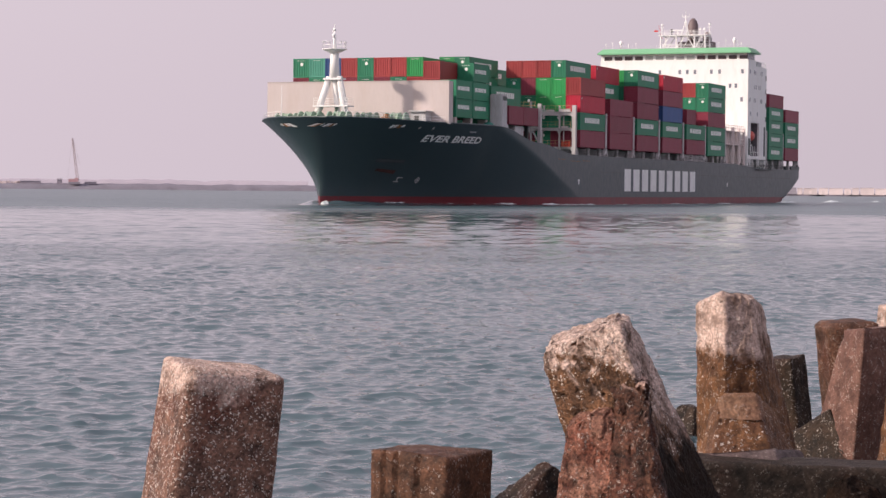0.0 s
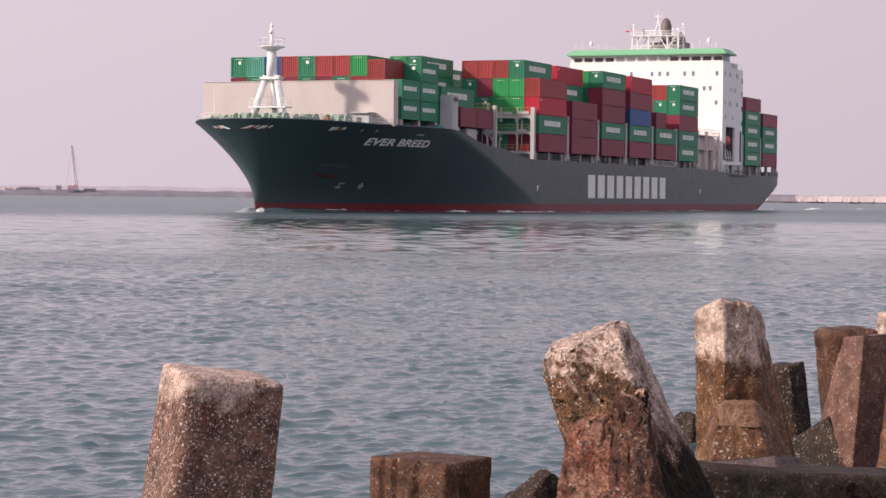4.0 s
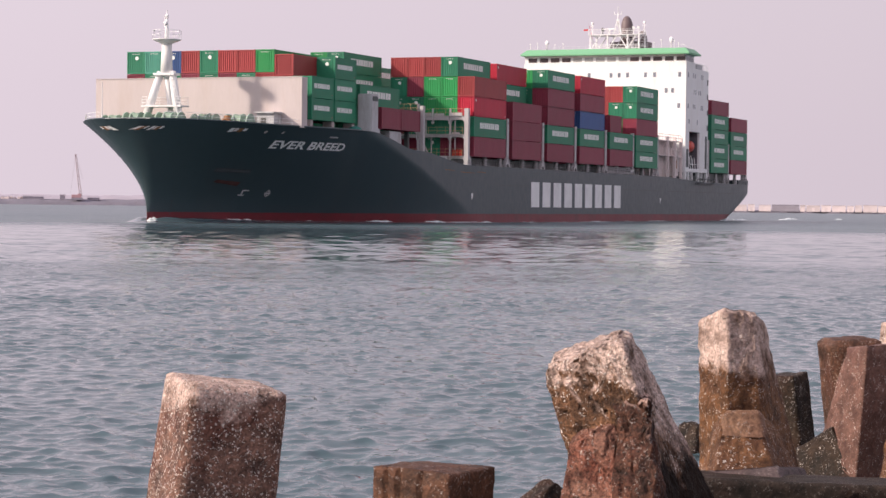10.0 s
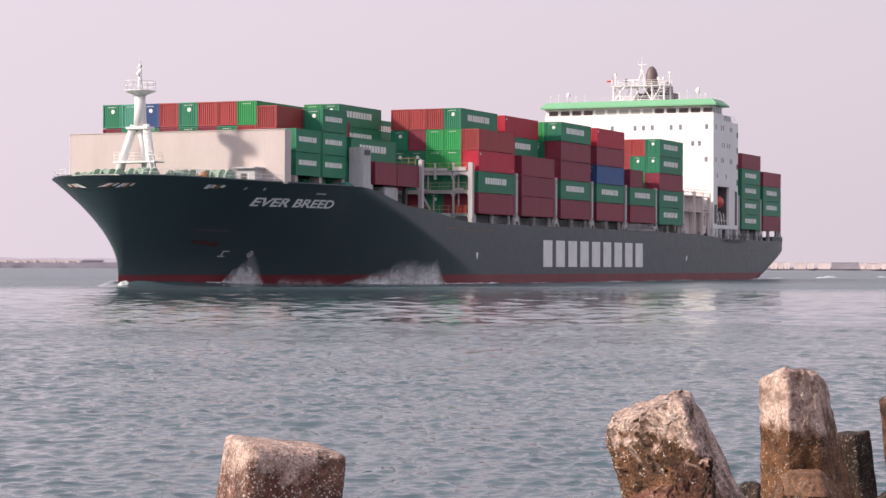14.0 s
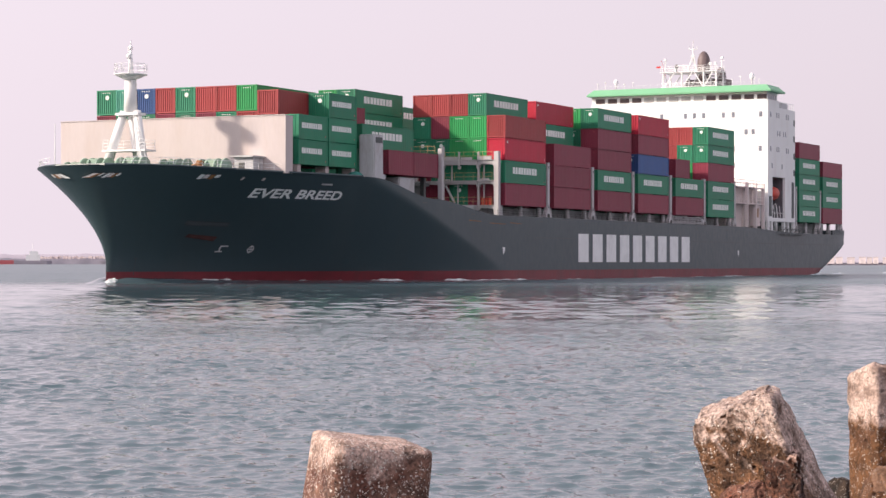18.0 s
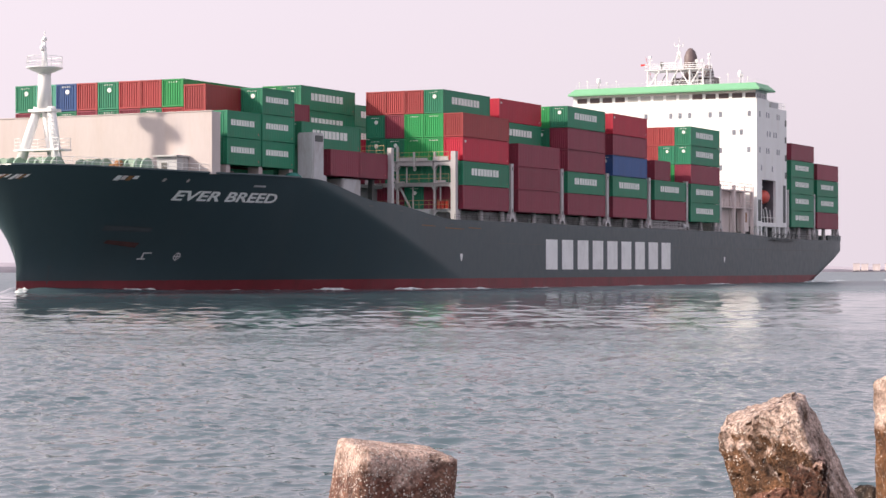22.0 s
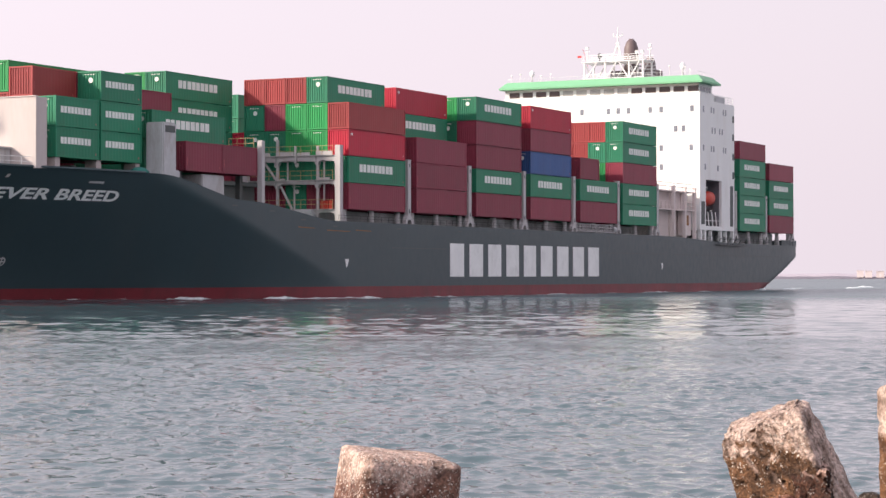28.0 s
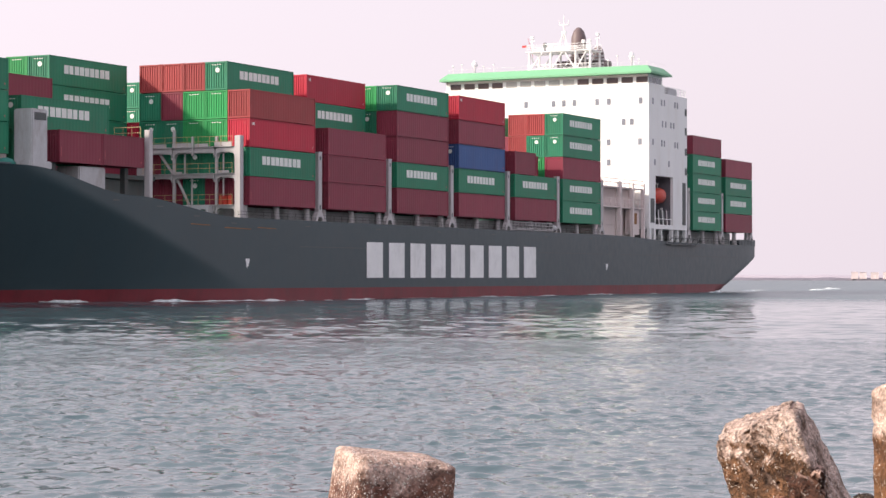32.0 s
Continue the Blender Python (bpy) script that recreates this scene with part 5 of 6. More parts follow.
        w, high, x0, pitch = (0.68, 0.80, 0.3, 0.80) if long else (0.395, 0.56, 0.25, 0.47)
        mid = 1.52 if long else 1.42
        for k in range(9):
            x = x0 + (4 - k) * pitch
            narrow = 0.12 * w if k in (1, 6) else 0.0
            bm = bmesh.new()
            box(bm, x - w / 2 + narrow, x + w / 2, W - 0.022, W - 0.012, mid - high / 2, mid + high / 2)
            part("side_mark", bm, MARK, ob)
    return ob


PROTO = {}


def put_box(x_front, row, tier, colour, length=12.19, base=BASE, pitch=TIER):
    """A container in a bay: rows count from the port side, tiers from the deck."""
    marked = colour.endswith("*")
    key = (length, colour.rstrip("*"), marked, round(pitch - 0.06, 2))
    y, z = 15.0 - ROW * row, base + pitch * (tier - 1)
    m = pose(x_front - length / 2, y, z)
    if key not in PROTO:
        PROTO[key] = ob = make_container(*key)
    else:
        ob = copy_thing(PROTO[key], Matrix())
    ob.matrix_basis = m
    RIDERS.append((ob, m))


def stack(x_front, row, colours, length=12.19, base=BASE):
    for k, c in enumerate(colours.split()):
        if c != "-":
            put_box(x_front, row, k + 1, c, length, base)


for bay, rows in {
    "C": ("maroon green* red brick", "maroon green lime lime green*", "green green lime lime brick", "maroon green green maroon brick", "maroon maroon green green brick", "green maroon red", "maroon green red"),
    "D": ("maroon maroon maroon", "maroon green maroon green* red", "maroon red green green maroon", "green maroon red green maroon", "maroon green red", "green maroon red", "maroon red green", "green maroon maroon", "red green maroon", "maroon green red green* green*", "green maroon red green green"),
    "E": ("maroon green* maroon maroon green*", "green maroon red green lime", "maroon green maroon red green"),
    "F": ("maroon green* blue maroon red", "maroon green red maroon", "green maroon maroon red"),
    "G": ("maroon green*", "green maroon maroon", "maroon red green"),
    "H": ("green* green* maroon green* green*", "maroon red lime green brick", "green maroon red brick brick", "maroon green red maroon", "green maroon red lime lime"),
    "I": ("green* green* green* green* maroon", "maroon green red green red", "green maroon red green"),
    "J": ("maroon green* green* maroon", "green maroon red maroon", "maroon green red maroon maroon"),
}.items():
    for row, colours in enumerate(rows):
        stack(BAYS[bay], row, colours)
put_box(89.2, 0, 3, "maroon", 6.06)
# mixed bays behind the forecastle: an outer pair to port, inner stacks amidships
for row, colours in ((5.5, "maroon green green* green*"), (6.5, "green green green lime"), (7.5, "red maroon green")):
    stack(160.7, row, colours, base=11.75)
for row, colours in ((4, "green green maroon"), (5, "maroon green maroon")):
    stack(177.4, row, colours, base=11.75)
put_box(175.5, 0.6, 1, "maroon", 6.06, 11.8)
put_box(169.38, 0.6, 1, "maroon", 6.06, 11.8)
put_box(178.4, 1.62, 1, "green", base=11.8)
put_box(178.4, 1.28, 2, "green*", base=11.8)
for x, y in ((176.4, 10.9), (166.8, 10.9), (174.9, 13.5), (164.2, 13.2)):
    bm = bmesh.new()
    box(bm, x - 0.25, x + 0.25, y - 0.25, y + 0.25, 6.95, 11.78)
    part("pedestal", bm, DARKGREY, ship)
# forward bay on raised pedestals, behind the breakwater
for k in (0, 1):
    for tier in (1, 2):
        put_box(193.3 - k * 6.3, 1, tier, "green*", 6.06, 12.2, 2.58)
put_box(187.0, 1, 3, "green*", 6.06, 12.2, 2.58)
put_box(193.2, 2, 1, "maroon", 12.19, 12.2, 2.58)
put_box(193.2, 2, 2, "red", 12.19, 12.2, 2.58)
put_box(193.2, 2, 3, "brick", 6.06, 12.2, 2.58)
put_box(187.0, 2, 3, "maroon", 6.06, 12.2, 2.58)
for row, colours in ((3, "green brick lime"), (4, "maroon green brick"), (5, "green maroon brick"), (6, "red green green"), (7, "maroon maroon brick"),
                     (8, "green green blue"), (9, "maroon green teal"), (10, "green maroon green")):
    stack(193.2, row, colours, base=12.38)


# ---- foreshore ----
def concrete(name="weathered shell-crusted concrete", line=0.88, dark=(0.030, 0.018, 0.012), tan=(0.13, 0.070, 0.034), red=(0.12, 0.034, 0.022), pale=(0.50, 0.39, 0.33), relief=0.035, shelly=0.9, pitted=0.35, mottle=0.5, dense=0.0, ragged=0.14, cap=0.0, weed=-9.0):
    """Old concrete: a pale crusted head, a brown weed-stained band with a ragged edge, shells all over."""
    m = bpy.data.materials.new(name)
    m.use_nodes = True
    n, l = m.node_tree.nodes, m.node_tree.links
    b = n["Principled BSDF"]
    b.inputs["Specular IOR Level"].default_value = 0.18
    geo = n.new("ShaderNodeNewGeometry")
    sep = n.new("ShaderNodeSeparateXYZ")
    l.new(geo.outputs["Position"], sep.inputs[0])

    def tex(kind, scale, detail=4.0):
        t = n.new(kind)
        t.inputs["Scale"].default_value = scale
        if kind == "ShaderNodeTexNoise":
            t.inputs["Detail"].default_value, t.inputs["Roughness"].default_value = detail, 0.6
        l.new(geo.outputs["Position"], t.inputs["Vector"])
        return t

    def ranged(socket, a, b2, lo=0.0, hi=1.0):
        r = n.new("ShaderNodeMapRange")
        for key, v in (("From Min", a), ("From Max", b2), ("To Min", lo), ("To Max", hi)):
            r.inputs[key].default_value = v
        l.new(socket, r.inputs["Value"])
        return r.outputs[0]

    def mixed(fac, a, b2, how="MIX"):
        x = n.new("ShaderNodeMix")
        x.data_type, x.blend_type = "RGBA", how
        for key, v in (("Factor", fac), ("A", a), ("B", b2)):
            if isinstance(v, tuple):
                x.inputs[key].default_value = (*v, 1.0)
            elif isinstance(v, float):
                x.inputs[key].default_value = v
            else:
                l.new(v, x.inputs[key])
        return x.outputs["Result"]

    def maths(how, a, b2):
        x = n.new("ShaderNodeMath")
        x.operation = how
        for k, v in enumerate((a, b2)):
            if isinstance(v, float):
                x.inputs[k].default_value = v
            else:
                l.new(v, x.inputs[k])
        return x.outputs[0]

    wide, mid, fine = tex("ShaderNodeTexNoise", 1.6, 5.0), tex("ShaderNodeTexNoise", 7.0, 6.0), tex("ShaderNodeTexNoise", 45.0, 3.0)
    shells = tex("ShaderNodeTexVoronoi", 58.0)
    grit = tex("ShaderNodeTexNoise", 16.0, 2.0)
    # shells lie unevenly: their cells are pulled about and half of them are bare
    pull = n.new("ShaderNodeVectorMath")
    pull.operation = "MULTIPLY_ADD"
    pull.inputs[1].default_value = (0.05, 0.05, 0.05)
    l.new(fine.outputs["Color"], pull.inputs[0])
    l.new(geo.outputs["Position"], pull.inputs[2])
    l.new(pull.outputs[0], shells.inputs["Vector"])
    each = n.new("ShaderNodeSeparateColor")
    l.new(shells.outputs["Color"], each.inputs[0])
    pits = tex("ShaderNodeTexVoronoi", 10.0)
    tide = maths("ADD", sep.outputs["Z"], maths("MULTIPLY", maths("ADD", wide.outputs["Fac"], -0.5), 1.1))
    tide = maths("ADD", tide, maths("MULTIPLY", maths("ADD", mid.outputs["Fac"], -0.5), 0.35))
    # near-black below a line of its own: weed, and deep shade painted in with it
    weed_shade = ranged(tide, weed + 0.16, weed)
    # the pale crust reaches lower on what faces up
    facing = n.new("ShaderNodeSeparateXYZ")
    l.new(geo.outputs["Normal"], facing.inputs[0])
    tide = maths("ADD", tide, maths("MULTIPLY", facing.outputs["Z"], cap))
    crust = ranged(tide, line, line + ragged)
    body = mixed(ranged(mid.outputs["Fac"], 0.35, 0.65), dark, tan)
    body = mixed(ranged(wide.outputs["Fac"], 0.50, 0.66, 0.0, 0.85), body, red)
    head = mixed(ranged(mid.outputs["Fac"], 0.3, 0.6), (0.14, 0.09, 0.068), pale)
    col = mixed(crust, body, head)
    col = mixed(1.0, col, ranged(fine.outputs["Fac"], 0.3, 0.7, 1.0 - mottle, 1.0 + mottle), "MULTIPLY")
    hole = maths("MULTIPLY", ranged(pits.outputs["Distance"], 0.30, 0.12), ranged(grit.outputs["Fac"], 0.5, 0.58))
    # pits also get near-black colour, painting the shade inside them
    col = mixed(maths("MULTIPLY", hole, pitted), col, (0.02, 0.013, 0.010))
    speck = maths("MULTIPLY", maths("MULTIPLY", ranged(shells.outputs["Distance"], 0.42, 0.34), ranged(each.outputs[0], 0.52, 0.60)), maths("MULTIPLY", ranged(mid.outputs["Fac"], 0.36 - dense, 0.50 - dense), ranged(grit.outputs["Fac"], 0.44 - dense, 0.58 - dense)))
    col = mixed(maths("MULTIPLY", speck, shelly), col, (0.92, 0.84, 0.77))
    # single large barnacles
    big = tex("ShaderNodeTexVoronoi", 30.0)
    l.new(pull.outputs[0], big.inputs["Vector"])
    kind = n.new("ShaderNodeSeparateColor")
    l.new(big.outputs["Color"], kind.inputs[0])
    barnacle = maths("MULTIPLY", ranged(big.outputs["Distance"], 0.40, 0.22), maths("MULTIPLY", ranged(kind.outputs[1], 0.55, 0.75), ranged(maths("ADD", wide.outputs["Fac"], maths("MULTIPLY", mid.outputs["Fac"], 0.8)), 0.96, 1.06)))
    col = mixed(maths("MULTIPLY", barnacle, min(1.0, shelly + 0.15)), col, (0.78, 0.68, 0.60))
    l.new(ranged(weed_shade, 0.0, 1.0, 0.18, 0.04), b.inputs["Specular IOR Level"])
    col = mixed(maths("MULTIPLY", weed_shade, 0.93), col, (0.011, 0.008, 0.007))
    l.new(col, b.inputs["Base Color"])
    l.new(ranged(crust, 0.0, 1.0, 0.62, 0.9), b.inputs["Roughness"])
    h = maths("ADD", maths("MULTIPLY", mid.outputs["Fac"], 1.2), maths("MULTIPLY", fine.outputs["Fac"], 0.45))
    h = maths("ADD", h, maths("MULTIPLY", hole, -0.9 * pitted))
    h = maths("ADD", h, maths("MULTIPLY", speck, 0.35))
    h = maths("ADD", h, maths("MULTIPLY", barnacle, 0.4 * shelly))
    bp = n.new("ShaderNodeBump")
    bp.inputs["Strength"].default_value, bp.inputs["Distance"].default_value = 0.9, relief
    l.new(h, bp.inputs["Height"])
    l.new(bp.outputs[0], b.inputs["Normal"])
    return m


CONCRETE = concrete(line=1.0, cap=0.35, dark=(0.095, 0.055, 0.043), tan=(0.275, 0.150, 0.108), pale=(0.58, 0.42, 0.355), relief=0.05, mottle=0.6, dense=0.10)
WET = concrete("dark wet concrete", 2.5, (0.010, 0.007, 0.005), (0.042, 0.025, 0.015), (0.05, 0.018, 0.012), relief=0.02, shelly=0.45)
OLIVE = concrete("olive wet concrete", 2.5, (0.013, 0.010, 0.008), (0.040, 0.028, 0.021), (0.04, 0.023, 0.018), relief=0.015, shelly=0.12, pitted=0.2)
OCHRE = concrete("ochre weed-stained concrete with a pale head", 1.10, (0.056, 0.026, 0.013), (0.195, 0.092, 0.041), (0.10, 0.045, 0.026), (0.54, 0.40, 0.34), relief=0.028, shelly=0.6, pitted=0.5, mottle=0.45)
RUSTY = concrete("rust-stained broken concrete", 1.0, (0.018, 0.009, 0.007), (0.105, 0.045, 0.028), (0.095, 0.030, 0.020), (0.46, 0.31, 0.26), relief=0.04, cap=0.2, weed=0.32, shelly=0.3, pitted=0.6, mottle=0.8)
RUSTRED = concrete("red rust-streaked concrete", 1.6, (0.058, 0.021, 0.014), (0.29, 0.148, 0.104), (0.19, 0.060, 0.036), relief=0.05, shelly=0.45, pitted=0.75, mottle=0.8)
MAUVE = concrete("smooth mauve-brown concrete", 2.2, (0.085, 0.043, 0.033), (0.185, 0.098, 0.074), (0.125, 0.059, 0.046), relief=0.012, shelly=0.4, pitted=0.25, mottle=0.3)
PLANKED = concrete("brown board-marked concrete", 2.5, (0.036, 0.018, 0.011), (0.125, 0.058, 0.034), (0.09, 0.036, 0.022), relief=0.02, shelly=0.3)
CRUSTED = concrete("thickly crusted concrete", 1.03, (0.036, 0.020, 0.013), (0.20, 0.10, 0.052), (0.085, 0.031, 0.019), (0.56, 0.42, 0.36), relief=0.07, shelly=1.0, pitted=0.85, mottle=0.7, ragged=0.35, cap=1.1, weed=0.58)
PALE_TAN = concrete("pale tan concrete", 2.5, (0.12, 0.065, 0.039), (0.265, 0.15, 0.092), (0.17, 0.09, 0.058), relief=0.02, shelly=0.2, pitted=0.3, mottle=0.35)
# the damp foot has its wet sheen painted in as grey-mauve
DAMP_SHEEN = concrete("damp concrete with painted grey-mauve sheen", 2.5, (0.060, 0.044, 0.043), (0.125, 0.092, 0.088), (0.09, 0.058, 0.052), relief=0.012, shelly=0.12, pitted=0.2, mottle=0.3)


def limb(bm, top, length, w, d, w_low, d_low, turn, tilt=0.0, lean=0.0, bevel=0.07, seed=0.0, rough=0.012, cuts=18, crust=0.0, boards=()):
    """A tapered concrete limb with worn edges. top: the middle of its head; tilt: degrees by which the head leans to the right; lean: towards the shore."""
    b2 = bmesh.new()
    box(b2, -0.5, 0.5, -0.5, 0.5, -1, 0)
    bmesh.ops.subdivide_edges(b2, edges=b2.edges[:], cuts=cuts, use_grid_fill=True)
    turning = Matrix.Rotation(radians(tilt), 4, "Y") @ Matrix.Rotation(radians(lean), 4, "X") @ Matrix.Rotation(radians(turn), 4, "Z")
    for v in b2.verts:
        s = -v.co.z
        ww, dd = w + (w_low - w) * s, d + (d_low - d) * s
        x, y, z = v.co.x * ww, v.co.y * dd, -s * length
        if v.co.y < -0.49 and any(abs(v.co.x + 0.5 - k / (cuts + 1)) < 0.01 for k in boards):
            y += 0.055
        # worn corners
        ex, ey, ez = ww / 2 - abs(x), dd / 2 - abs(y), -z
        if ex < bevel and ey < bevel:
            r = math.hypot(bevel - ex, bevel - ey)
            if r > bevel:
                x, y = math.copysign(ww / 2 - bevel + (bevel - ex) * bevel / r, x), math.copysign(dd / 2 - bevel + (bevel - ey) * bevel / r, y)
        side = min(ww / 2 - abs(x), dd / 2 - abs(y))
        if ez < bevel and side < bevel:
            z -= (bevel - side) ** 2 / bevel * 0.6 * (1 - ez / bevel)
        p = turning @ Vector((x, y, z)) + Vector(top)
        q = p * 2.6 + Vector((seed, seed * 0.7, 0))
        hard = rough * (1.0 + crust * max(0.0, 1.0 - ez / (0.35 * length)))
        p += noise.noise_vector(q) * hard + noise.noise_vector(q * 3.7) * hard * 0.6 + noise.noise_vector(q * 11.0) * hard * 0.45
        v.co = p
    for f in b2.faces:
        f.smooth = True
    tmp = bpy.data.meshes.new("tmp")
    b2.to_mesh(tmp)
    b2.free()
    bm.from_mesh(tmp)
    bpy.data.meshes.remove(tmp)


def worn_limb(bm, head, foot, bottom=-0.6, bevel=0.05, seed=0.0, rough=0.014, cuts=30, crust=0.0, pits=0.0):
    """A concrete limb between two four-cornered ends (left, front, right, back), run on down to the height bottom, with worn edges."""
    head = [Vector(p) for p in head]
    low = [p + (Vector(q) - p) * ((p.z - bottom) / max(p.z - q[2], 0.05)) for p, q in zip(head, foot)]
    b2 = bmesh.new()
    box(b2, 0, 1, 0, 1, 0, 1)
    bmesh.ops.subdivide_edges(b2, edges=b2.edges[:], cuts=cuts, use_grid_fill=True)
    length = sum((p - q).length for p, q in zip(head, low)) / 4
    for v in b2.verts:
        s = v.co.z
        ring = [p.lerp(q, s) for p, q in zip(head, low)]
        ww, dd = ((ring[1] - ring[0]).length + (ring[2] - ring[3]).length) / 2, ((ring[2] - ring[1]).length + (ring[3] - ring[0]).length) / 2
        x, y, down = (v.co.x - 0.5) * ww, (v.co.y - 0.5) * dd, s * length
        ex, ey = ww / 2 - abs(x), dd / 2 - abs(y)
        if ex < bevel and ey < bevel:
            r = math.hypot(bevel - ex, bevel - ey)
            if r > bevel:
                x, y = math.copysign(ww / 2 - bevel + (bevel - ex) * bevel / r, x), math.copysign(dd / 2 - bevel + (bevel - ey) * bevel / r, y)
        side = min(ww / 2 - abs(x), dd / 2 - abs(y))
        if down < bevel and side < bevel:
            down += (bevel - side) ** 2 / bevel * 0.7 * (1 - down / bevel)
            x, y = x * (1 - 0.12 * (bevel - down) / bevel * (down < bevel)), y
        u, w, s = x / ww + 0.5, y / dd + 0.5, min(down / length, 1.0)
        ring = [p.lerp(q, s) for p, q in zip(head, low)]
        p = ring[0].lerp(ring[1], u).lerp(ring[3].lerp(ring[2], u), w)
        q = p * 2.6 + Vector((seed, seed * 0.7, 0))
        high = max(0.0, 1.0 - down / 0.75)
        hard = rough * (1.0 + crust * high)
        middle = (ring[0] + ring[1] + ring[2] + ring[3]) / 4
        p += noise.noise_vector(q) * hard + noise.noise_vector(q * 3.7) * hard * 0.6 + noise.noise_vector(q * 11.0) * hard * 0.5
        if pits:
            hole = max(0.0, noise.noise(q * 4.2) - 0.12) + 0.6 * max(0.0, noise.noise(q * 9.0 + Vector((5, 0, 0))) - 0.15)
            p += (middle - p).normalized() * pits * hole * (0.3 + high)
        v.co = p
    for f in b2.faces:
        f.smooth = True
    tmp = bpy.data.meshes.new("tmp")
    b2.to_mesh(tmp)
    b2.free()
    bm.from_mesh(tmp)
    bpy.data.meshes.remove(tmp)


def worn_block(label, limbs, seed):
    """One concrete block made of worn limbs; the first is the block itself."""
    whole = None
    for k, args in enumerate(limbs):
        m = args.pop("skin", CONCRETE)
        bm = bmesh.new()
        worn_limb(bm, seed=seed + k * 3.3, **args)
        if whole is None:
            whole = tagged(new("armour_block", mesh_of("armour_block", bm, m)), label, "concrete block", group="concrete blocks on the foreshore")
        else:
            part("limb", bm, m, whole)
    return whole


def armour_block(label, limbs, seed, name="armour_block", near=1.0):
    """One concrete block of one or more limbs; near scales its size and place about the camera's eye, to fit the
    camera's view.
    """
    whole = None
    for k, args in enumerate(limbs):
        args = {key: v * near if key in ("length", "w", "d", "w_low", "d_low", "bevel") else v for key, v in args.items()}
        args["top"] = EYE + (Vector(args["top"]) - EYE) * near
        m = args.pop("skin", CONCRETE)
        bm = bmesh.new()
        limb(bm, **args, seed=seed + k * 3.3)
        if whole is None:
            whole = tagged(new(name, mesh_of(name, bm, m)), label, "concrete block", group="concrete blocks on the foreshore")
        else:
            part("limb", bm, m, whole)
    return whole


armour_block("tall leaning concrete armour block crusted with shells", [dict(top=(-1.48, 14.65, 1.13), length=2.0, w=0.69, d=0.68, w_low=0.76, d_low=0.74, turn=23, tilt=7.5, bevel=0.06)], 1.0)
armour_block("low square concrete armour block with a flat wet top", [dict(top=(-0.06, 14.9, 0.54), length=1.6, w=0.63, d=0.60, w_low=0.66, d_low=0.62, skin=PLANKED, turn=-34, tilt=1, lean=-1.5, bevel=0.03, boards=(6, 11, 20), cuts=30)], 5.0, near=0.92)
worn_block("slanting concrete armour block with a broken rusty face", [
    dict(head=[(0.639, 14.15, 1.272), (1.138, 13.75, 1.539), (1.236, 14.35, 1.55), (0.711, 14.6, 1.369)],
         foot=[(0.95, 13.95, 0.279), (1.416, 13.5, 0.351), (1.935, 14.4, 0.222), (0.994, 14.6, 0.183)],
         skin=CRUSTED, bevel=0.05, cuts=64, crust=0.7, pits=0.06),
    dict(head=[(0.819, 13.84, 0.882), (1.112, 13.7, 0.951), (1.147, 13.95, 0.955), (0.865, 14.0, 0.895)],
         foot=[(0.726, 13.75, 0.307), (1.143, 13.46, 0.354), (1.195, 13.9, 0.289), (0.766, 13.95, 0.277)],
         skin=RUSTRED, bevel=0.05, rough=0.035, cuts=40, pits=0.05),
    dict(head=[(1.093, 13.75, 1.09), (1.303, 13.62, 1.169), (1.344, 13.9, 1.174), (1.138, 13.95, 1.102)],
         foot=[(1.021, 13.44, 0.356), (1.413, 13.34, 0.375), (1.487, 13.9, 0.292), (1.085, 13.9, 0.288)],
         skin=RUSTY, bevel=0.05, rough=0.035, cuts=40, crust=0.6, pits=0.08)], 9.0)
worn_block("upright concrete armour block with a pale crusted head", [
    dict(head=[(1.996, 17.1, 1.491), (2.163, 16.7, 1.593), (2.428, 16.8, 1.547), (2.572, 17.35, 1.466)],
         foot=[(2.01, 17.1, 0.159), (2.182, 16.7, 0.213), (2.554, 16.75, 0.21), (2.933, 17.35, 0.136)],
         skin=OCHRE, bevel=0.07, cuts=48, crust=0.7, pits=0.05, rough=0.010),
    dict(head=[(2.107, 16.75, 0.682), (2.145, 16.6, 0.741), (2.448, 16.62, 0.76), (2.594, 17.0, 0.689)],
         foot=[(1.962, 16.8, 0.153), (2.028, 16.2, 0.212), (2.513, 16.25, 0.253), (2.834, 16.9, 0.229)],
         skin=OCHRE, bevel=0.035, rough=0.012),
    dict(head=[(2.147, 16.66, 0.771), (2.154, 16.58, 0.796), (2.433, 16.58, 0.808), (2.482, 16.76, 0.773)],
         foot=[(2.106, 16.66, 0.59), (2.102, 16.485, 0.596), (2.465, 16.485, 0.617), (2.533, 16.76, 0.584)],
         bottom=0.60, skin=PALE_TAN, bevel=0.05, rough=0.010),
    dict(head=[(1.963, 16.75, 0.283), (2.023, 16.24, 0.373), (2.524, 16.28, 0.399), (2.833, 16.9, 0.327)],
         foot=[(1.912, 16.75, 0.115), (1.917, 16.05, 0.175), (2.6, 16.1, 0.21), (2.924, 16.9, 0.15)],
         skin=DAMP_SHEEN, bevel=0.03, rough=0.012)], 13.0)
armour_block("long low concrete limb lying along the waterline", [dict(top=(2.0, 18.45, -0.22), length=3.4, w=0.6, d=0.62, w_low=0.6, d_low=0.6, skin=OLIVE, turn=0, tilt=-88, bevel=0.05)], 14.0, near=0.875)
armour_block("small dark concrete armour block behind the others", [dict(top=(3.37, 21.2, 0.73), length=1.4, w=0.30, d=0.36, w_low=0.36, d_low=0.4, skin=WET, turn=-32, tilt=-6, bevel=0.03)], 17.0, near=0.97)
